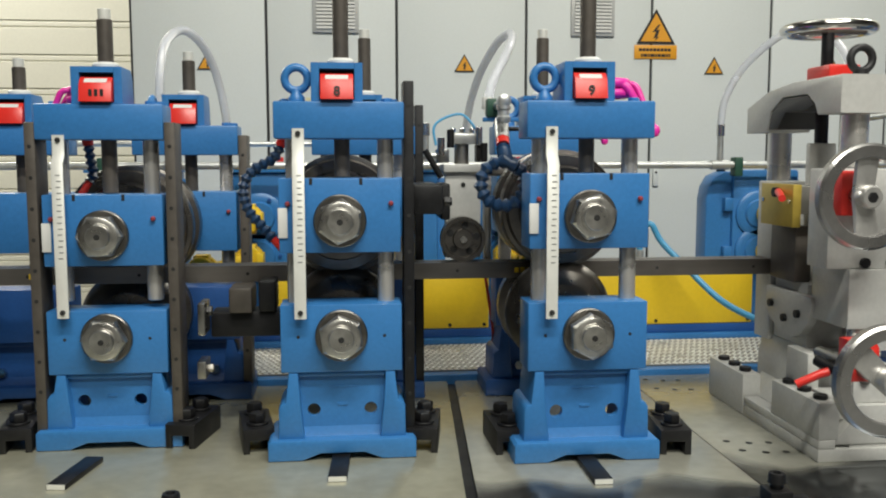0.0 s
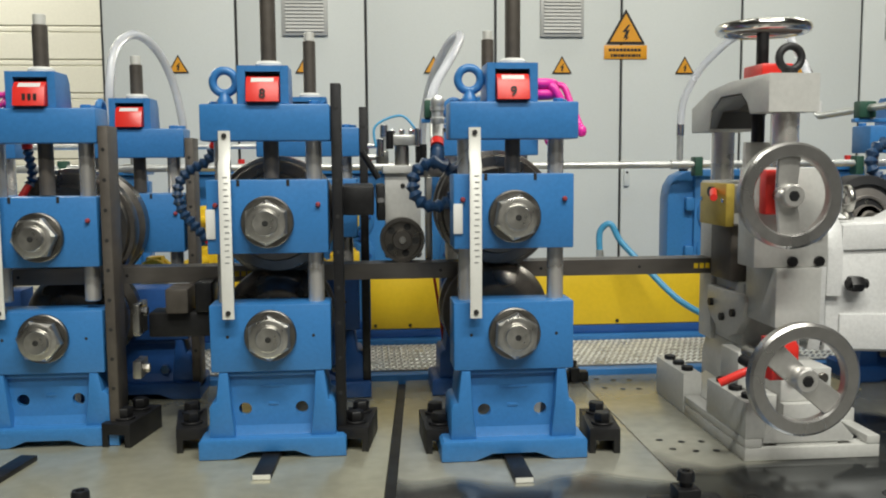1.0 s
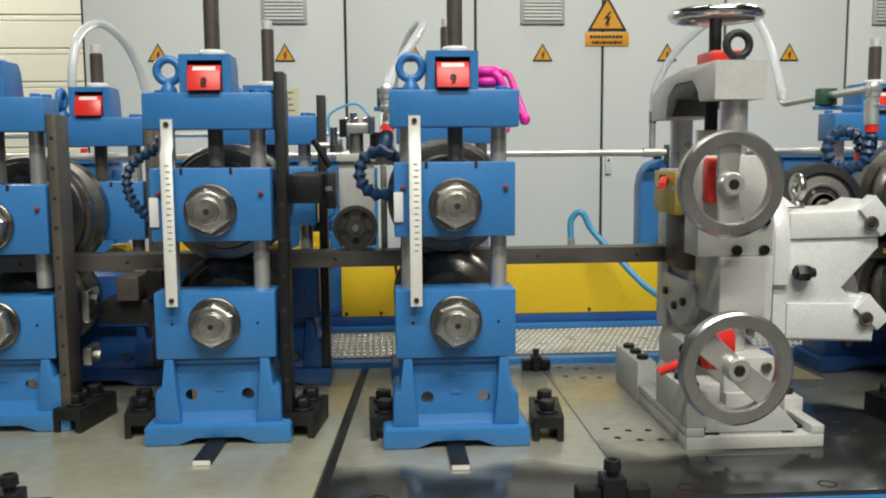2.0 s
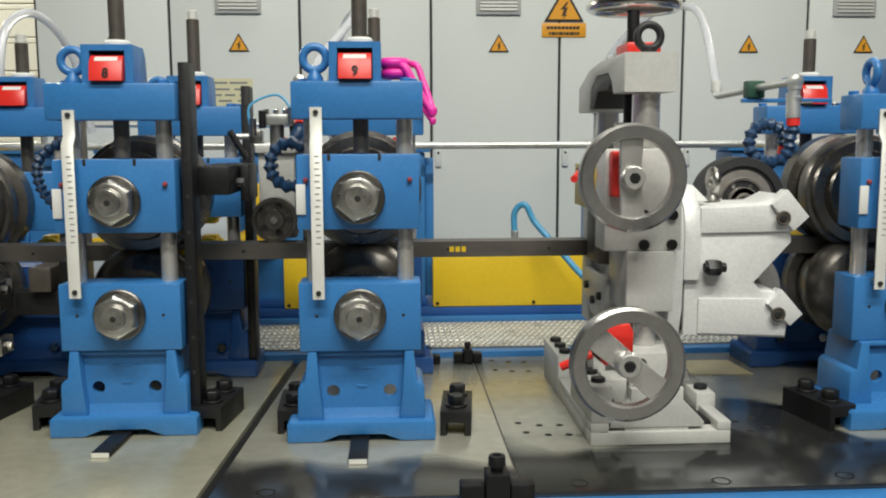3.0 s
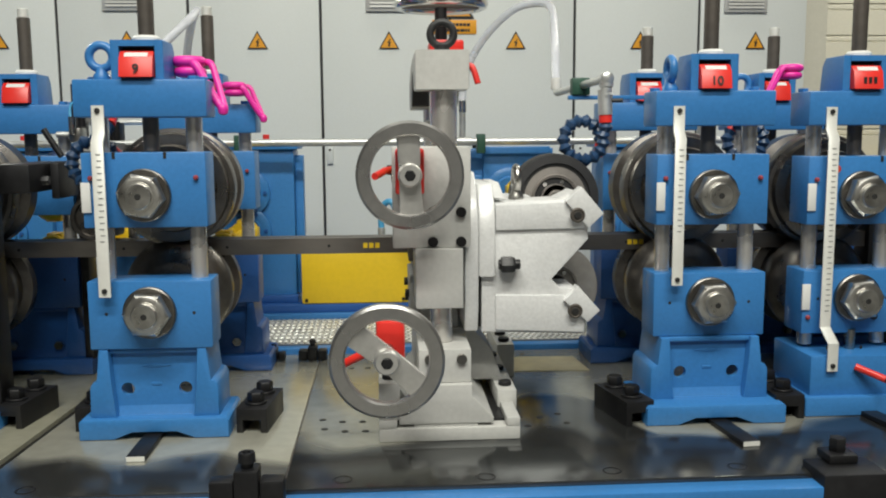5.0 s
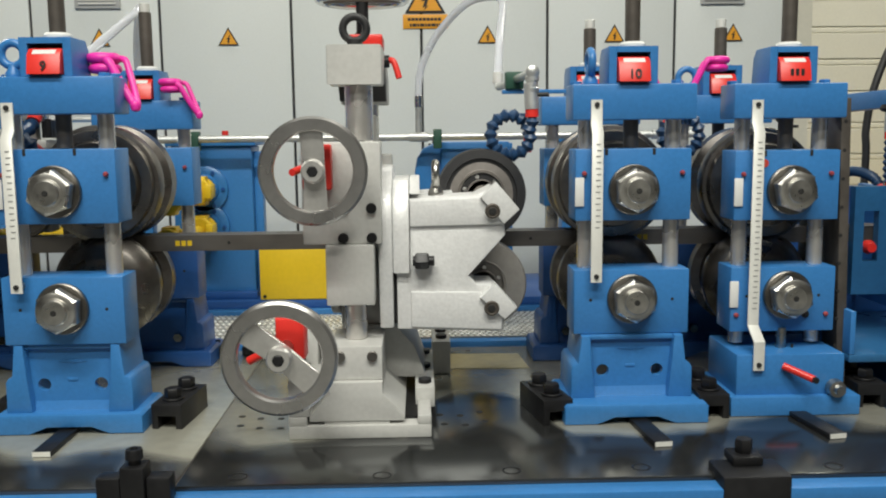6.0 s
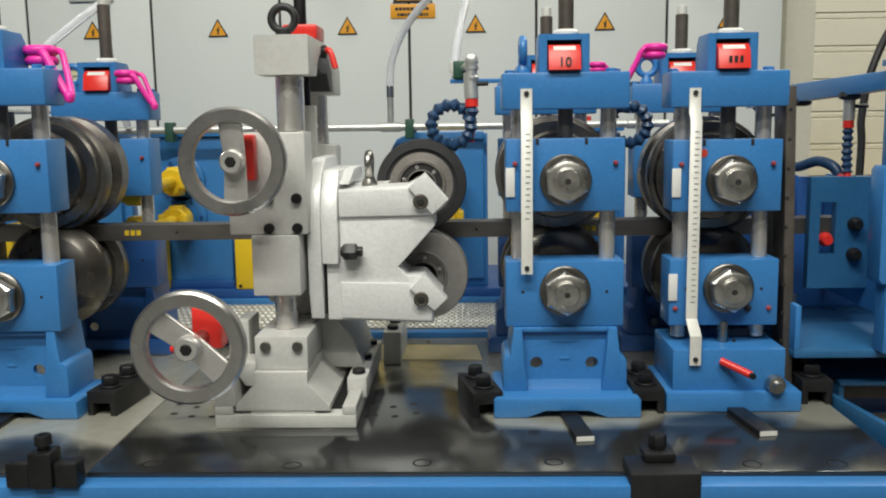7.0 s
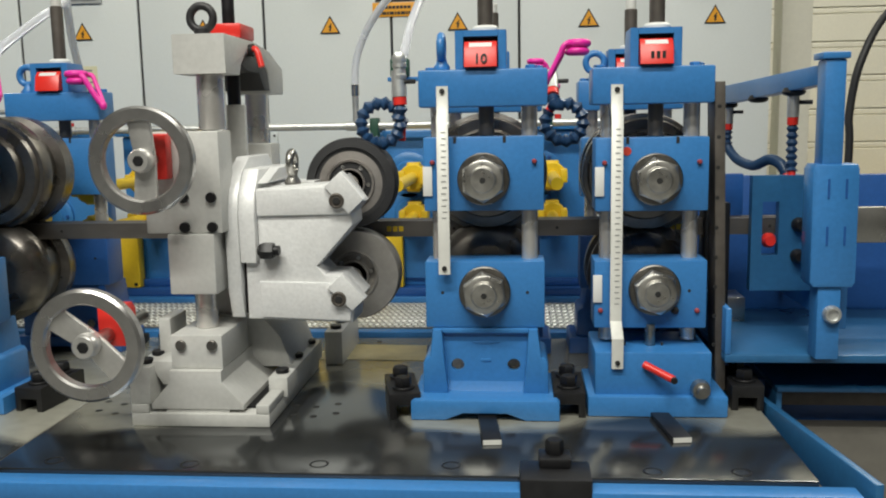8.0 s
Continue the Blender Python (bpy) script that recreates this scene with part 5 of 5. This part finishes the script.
    part("red_cable", tube(B(), smooth_path([(1.34, 1.80, 1.12), (1.37, 1.80, 1.07), (1.385, 1.80, 1.0), (1.38, 1.80, 0.94), (1.36, 1.80, 0.93), (1.35, 1.80, 1.0), (1.335, 1.80, 1.1)], 6), 0.0032, 8), WIRE, w)
    c = thing("power_cable", "black power cable hanging in a wide bow", "cable")
    part("cable", tube(B(), smooth_path([(3.66, 2.6, 1.75), (3.47, 2.55, 1.63), (3.375, 2.5, 1.49), (3.347, 2.5, 1.34), (3.35, 2.5, 1.2), (3.33, 2.5, 0.6), (3.33, 2.5, 0.011)], 8), 0.011, 10), RUBBER, c)


# ---------- exit end ----------
def exit_end():
    t = thing("exit_portal", "blue welded exit portal with a cross arm", "machine portal")
    part("post", box(B(), 2.902, 2.934, 1.345, 1.385, 1.25, 1.420, 0.003), BLUE, t)
    part("post_cap", box(B(), 2.896, 2.938, 1.341, 1.389, 1.4205, 1.431, 0.002), BLUE, t)
    bm = B()
    prism(bm, [(2.895, 1.062), (2.889, 1.07), (2.888, 1.25), (2.893, 1.258), (2.956, 1.258), (2.959, 1.25), (2.960, 1.07), (2.955, 1.062)], 1.34, 1.39, "y", 0.003)
    part("post_plate", bm, BLUE, t)
    for x in (2.911, 2.938):
        for z in (1.13, 1.205):
            part("slot", box(B(), x, x + 0.003, 1.3385, 1.3405, z, z + 0.03), NAVY, t)
    lg = part("leg", box(B(), 2.904, 2.940, 1.345, 1.385, 0.9425, 1.0625, 0.002), BLUE, t)
    part("leg_bolt", lathe(B(), [(0.0145, 1.3445), (0.0145, 1.338), (0.012, 1.333), (0.009, 1.333), (0.008, 1.337)], "y", (2.926, 0, 1.018), 18), GALV, lg)
    ar = part("arm", prism(B(), [(1.3855, 1.383), (1.3855, 1.414), (2.14, 1.405), (2.14, 1.362)], 2.905, 2.932, "x", 0.002), BLUE, t)
    for y, z in ((1.56, 1.380), (1.80, 1.373), (2.06, 1.365)):
        part("arm_nut", lathe(B(), [(0.017, z + 0.004), (0.021, z - 0.004), (0.017, z - 0.009), (0.01, z - 0.011)], "z", (2.918, y, 0), 18), DARK, ar)
    # guide housing behind, its front wall's shade put into the colour
    bm = B()
    box(bm, 2.845, 2.864, 1.535, 1.555, 1.02, 1.229)
    box(bm, 2.893, 2.955, 1.535, 1.555, 1.02, 1.229)
    box(bm, 2.864, 2.893, 1.535, 1.555, 1.182, 1.229)
    box(bm, 2.864, 2.893, 1.535, 1.555, 1.02, 1.085)
    part("guide_wall", bm, SHADED_BLUE, t, "blue guide wall with a cut window")
    part("guide_rear_wall", box(B(), 2.775, 2.845, 1.60, 1.615, 1.15, 1.229, 0.002), NAVY, t)
    part("guide_side", box(B(), 2.955, 2.97, 1.40, 1.75, 0.98, 1.222, 0.002), BLUE, t)
    part("guide_back", box(B(), 2.76, 4.2, 1.76, 1.775, 0.80, 1.215, 0.002), NAVY, t)
    kn = part("knob", lathe(B(), [(0.012, 1.548), (0.014, 1.538), (0.009, 1.525)], "y", (2.877, 0, 1.112), 14), RED, t, "red knob in the window")
    for z in (1.084, 1.141):
        part("stud", lathe(B(), [(0.013, 1.5345), (0.013, 1.523), (0.008, 1.515)], "y", (2.927, 0, z), 14), DARK, t)
    # dark slab added as the shade of the recess beside the guide wall
    part("recess_shade", box(B(), 2.765, 2.81, 1.545, 1.60, 0.99, 1.18, 0.002), DARK, t)
    # tray and ledge; the tray and table blues are darkened for shade
    part("tray", box(B(), 2.768, 3.4, 1.375, 1.74, 0.928, 0.942, 0.002), SHADED_BLUE, t)
    part("tray_lip", box(B(), 2.768, 2.778, 1.375, 1.74, 0.9422, 1.02, 0.002), BLUE, t)
    sl = part("slide_rail", box(B(), 2.75, 2.86, 1.62, 1.70, 0.9422, 0.99, 0.002), STEEL, t)
    lo = thing("exit_table", "blue sheet steel exit table with folded edges", "machine table")
    part("top", box(B(), 2.868, 4.2, 1.42, 1.72, 0.864, 0.872, 0.002), SHADED_BLUE, lo)
    part("edge", box(B(), 2.868, 2.878, 1.425, 1.72, 0.80, 0.8635, 0.002), SHADED_BLUE, lo)
    part("apron", box(B(), 2.85, 4.2, 1.50, 1.51, 0.74, 0.8635, 0.002), NAVY, lo)
    part("cross_bar", box(B(), 2.89, 4.2, 1.47, 1.495, 0.825, 0.85, 0.002), BROWN, lo)
    part("pedestal", box(B(), 2.86, 4.2, 1.52, 1.70, 0, 0.80, 0.004), NAVY, lo)
    part("front_panel", box(B(), 2.90, 4.2, 1.46, 1.4985, 0, 0.79, 0.004), PANEL, lo)
    r = thing("outlet_tube", "bright steel outlet tube around the strip", "tube")
    part("tube", box(B(), 2.98, 4.1, 1.545, 1.5575, 1.105, 1.17, 0.002), STEEL, r)
    part("support", box(B(), 3.3, 3.34, 1.545, 1.5575, 0.9424, 1.1048, 0.002), STEEL, r)
    loc_hose("dark blue jointed hose sagging from the arm", [(2.918, 2.06, 1.305), (2.918, 2.06, 1.275), (2.918, 2.045, 1.258), (2.918, 1.96, 1.238), (2.918, 1.86, 1.232), (2.918, 1.80, 1.234), (2.918, 1.70, 1.25), (2.918, 1.62, 1.243), (2.918, 1.585, 1.225)], 0.0085)
    loc_hose("dark blue jointed hose hanging straight from the arm", [(2.918, 1.56, 1.318), (2.918, 1.56, 1.285), (2.918, 1.56, 1.26), (2.918, 1.555, 1.235)], 0.0085)


# ---------- build ----------
hall()
cabinets()
bed()
drive_side()
stands()
calibrating_unit()
side_units()
measuring_wheel()
STRIP = strip()
exit_end()
pipes()
for kx, ky, kr in ((0.262, 1.31, 0), (0.615, 1.31, -10), (1.026, 1.30, -3), (1.425, 1.245, 0), (2.380, 1.235, 6), (2.662, 1.255, 8)):
    key_bar(kx, ky, kr)
for cx, cy, cr in ((0.475, 1.50, 8), (0.768, 1.495, -12), (0.880, 1.455, 10), (1.172, 1.43, -8), (1.309, 1.405, 2), (1.590, 1.375, -6), (2.226, 1.36, 12), (2.508, 1.375, 0), (2.805, 1.42, -2)):
    clamp(cx, cy, cr)
edge_clamp(0.815, 1.046, 1.0, BED - 0.0058)
edge_clamp(1.619, 1.033, 1.0, BED - 0.0058)
edge_clamp(1.646, 1.80, 0.62)
edge_clamp(1.56, 1.80, 0.5)
stop_box(2.475, 1.075)
hook(1.488, 1.388, 1.461, -22, 1.1)
hook(1.508, 1.712, 1.4405, 0, 0.92)
hook(0.602, 1.49, 1.452, 190)
hook(2.525, 1.40, 1.452, 200, 0.82)
hook(2.46, 1.62, 1.44, 20, 0.65)


# ---------- movement ----------
def travel(t):
    """Metres that the strip has run, from its rest in the first stop."""
    def ramp(t0, t1, d):
        v = d / (t1 - t0 - 0.12)
        if t <= t0:
            return 0.0
        if t >= t1:
            return d
        u, e = t - t0, 0.12
        if u < e:
            return v * u * u / (2 * e)
        if t > t1 - e:
            return d - v * (t1 - t) ** 2 / (2 * e)
        return v * (u - e / 2)
    return -0.47 * 2.37 + ramp(-0.6, 2.43, 0.47 * 2.91) - 0.47 * 0.54 + ramp(3.47, 5.35, 0.83) + ramp(7.36, 8.8, 0.47 * 1.32)


def motions():
    times = [k / 10 for k in range(81)]
    walk(STRIP, [(t, pose(travel(t), 0, 0)) for t in times])
    for ob, z, sense in SPIN:
        walk(ob, [(t, pose(0, 0, z, 0, sense * math.degrees(travel(t) / 0.088) + 13 * z * 100, 0)) for t in times])
    for ob, x, y, z, sense, r in TURN_ROLLS:
        walk(ob, [(t, pose(x, y, z, 0, sense * math.degrees(travel(t) / r), 0)) for t in times])


motions()
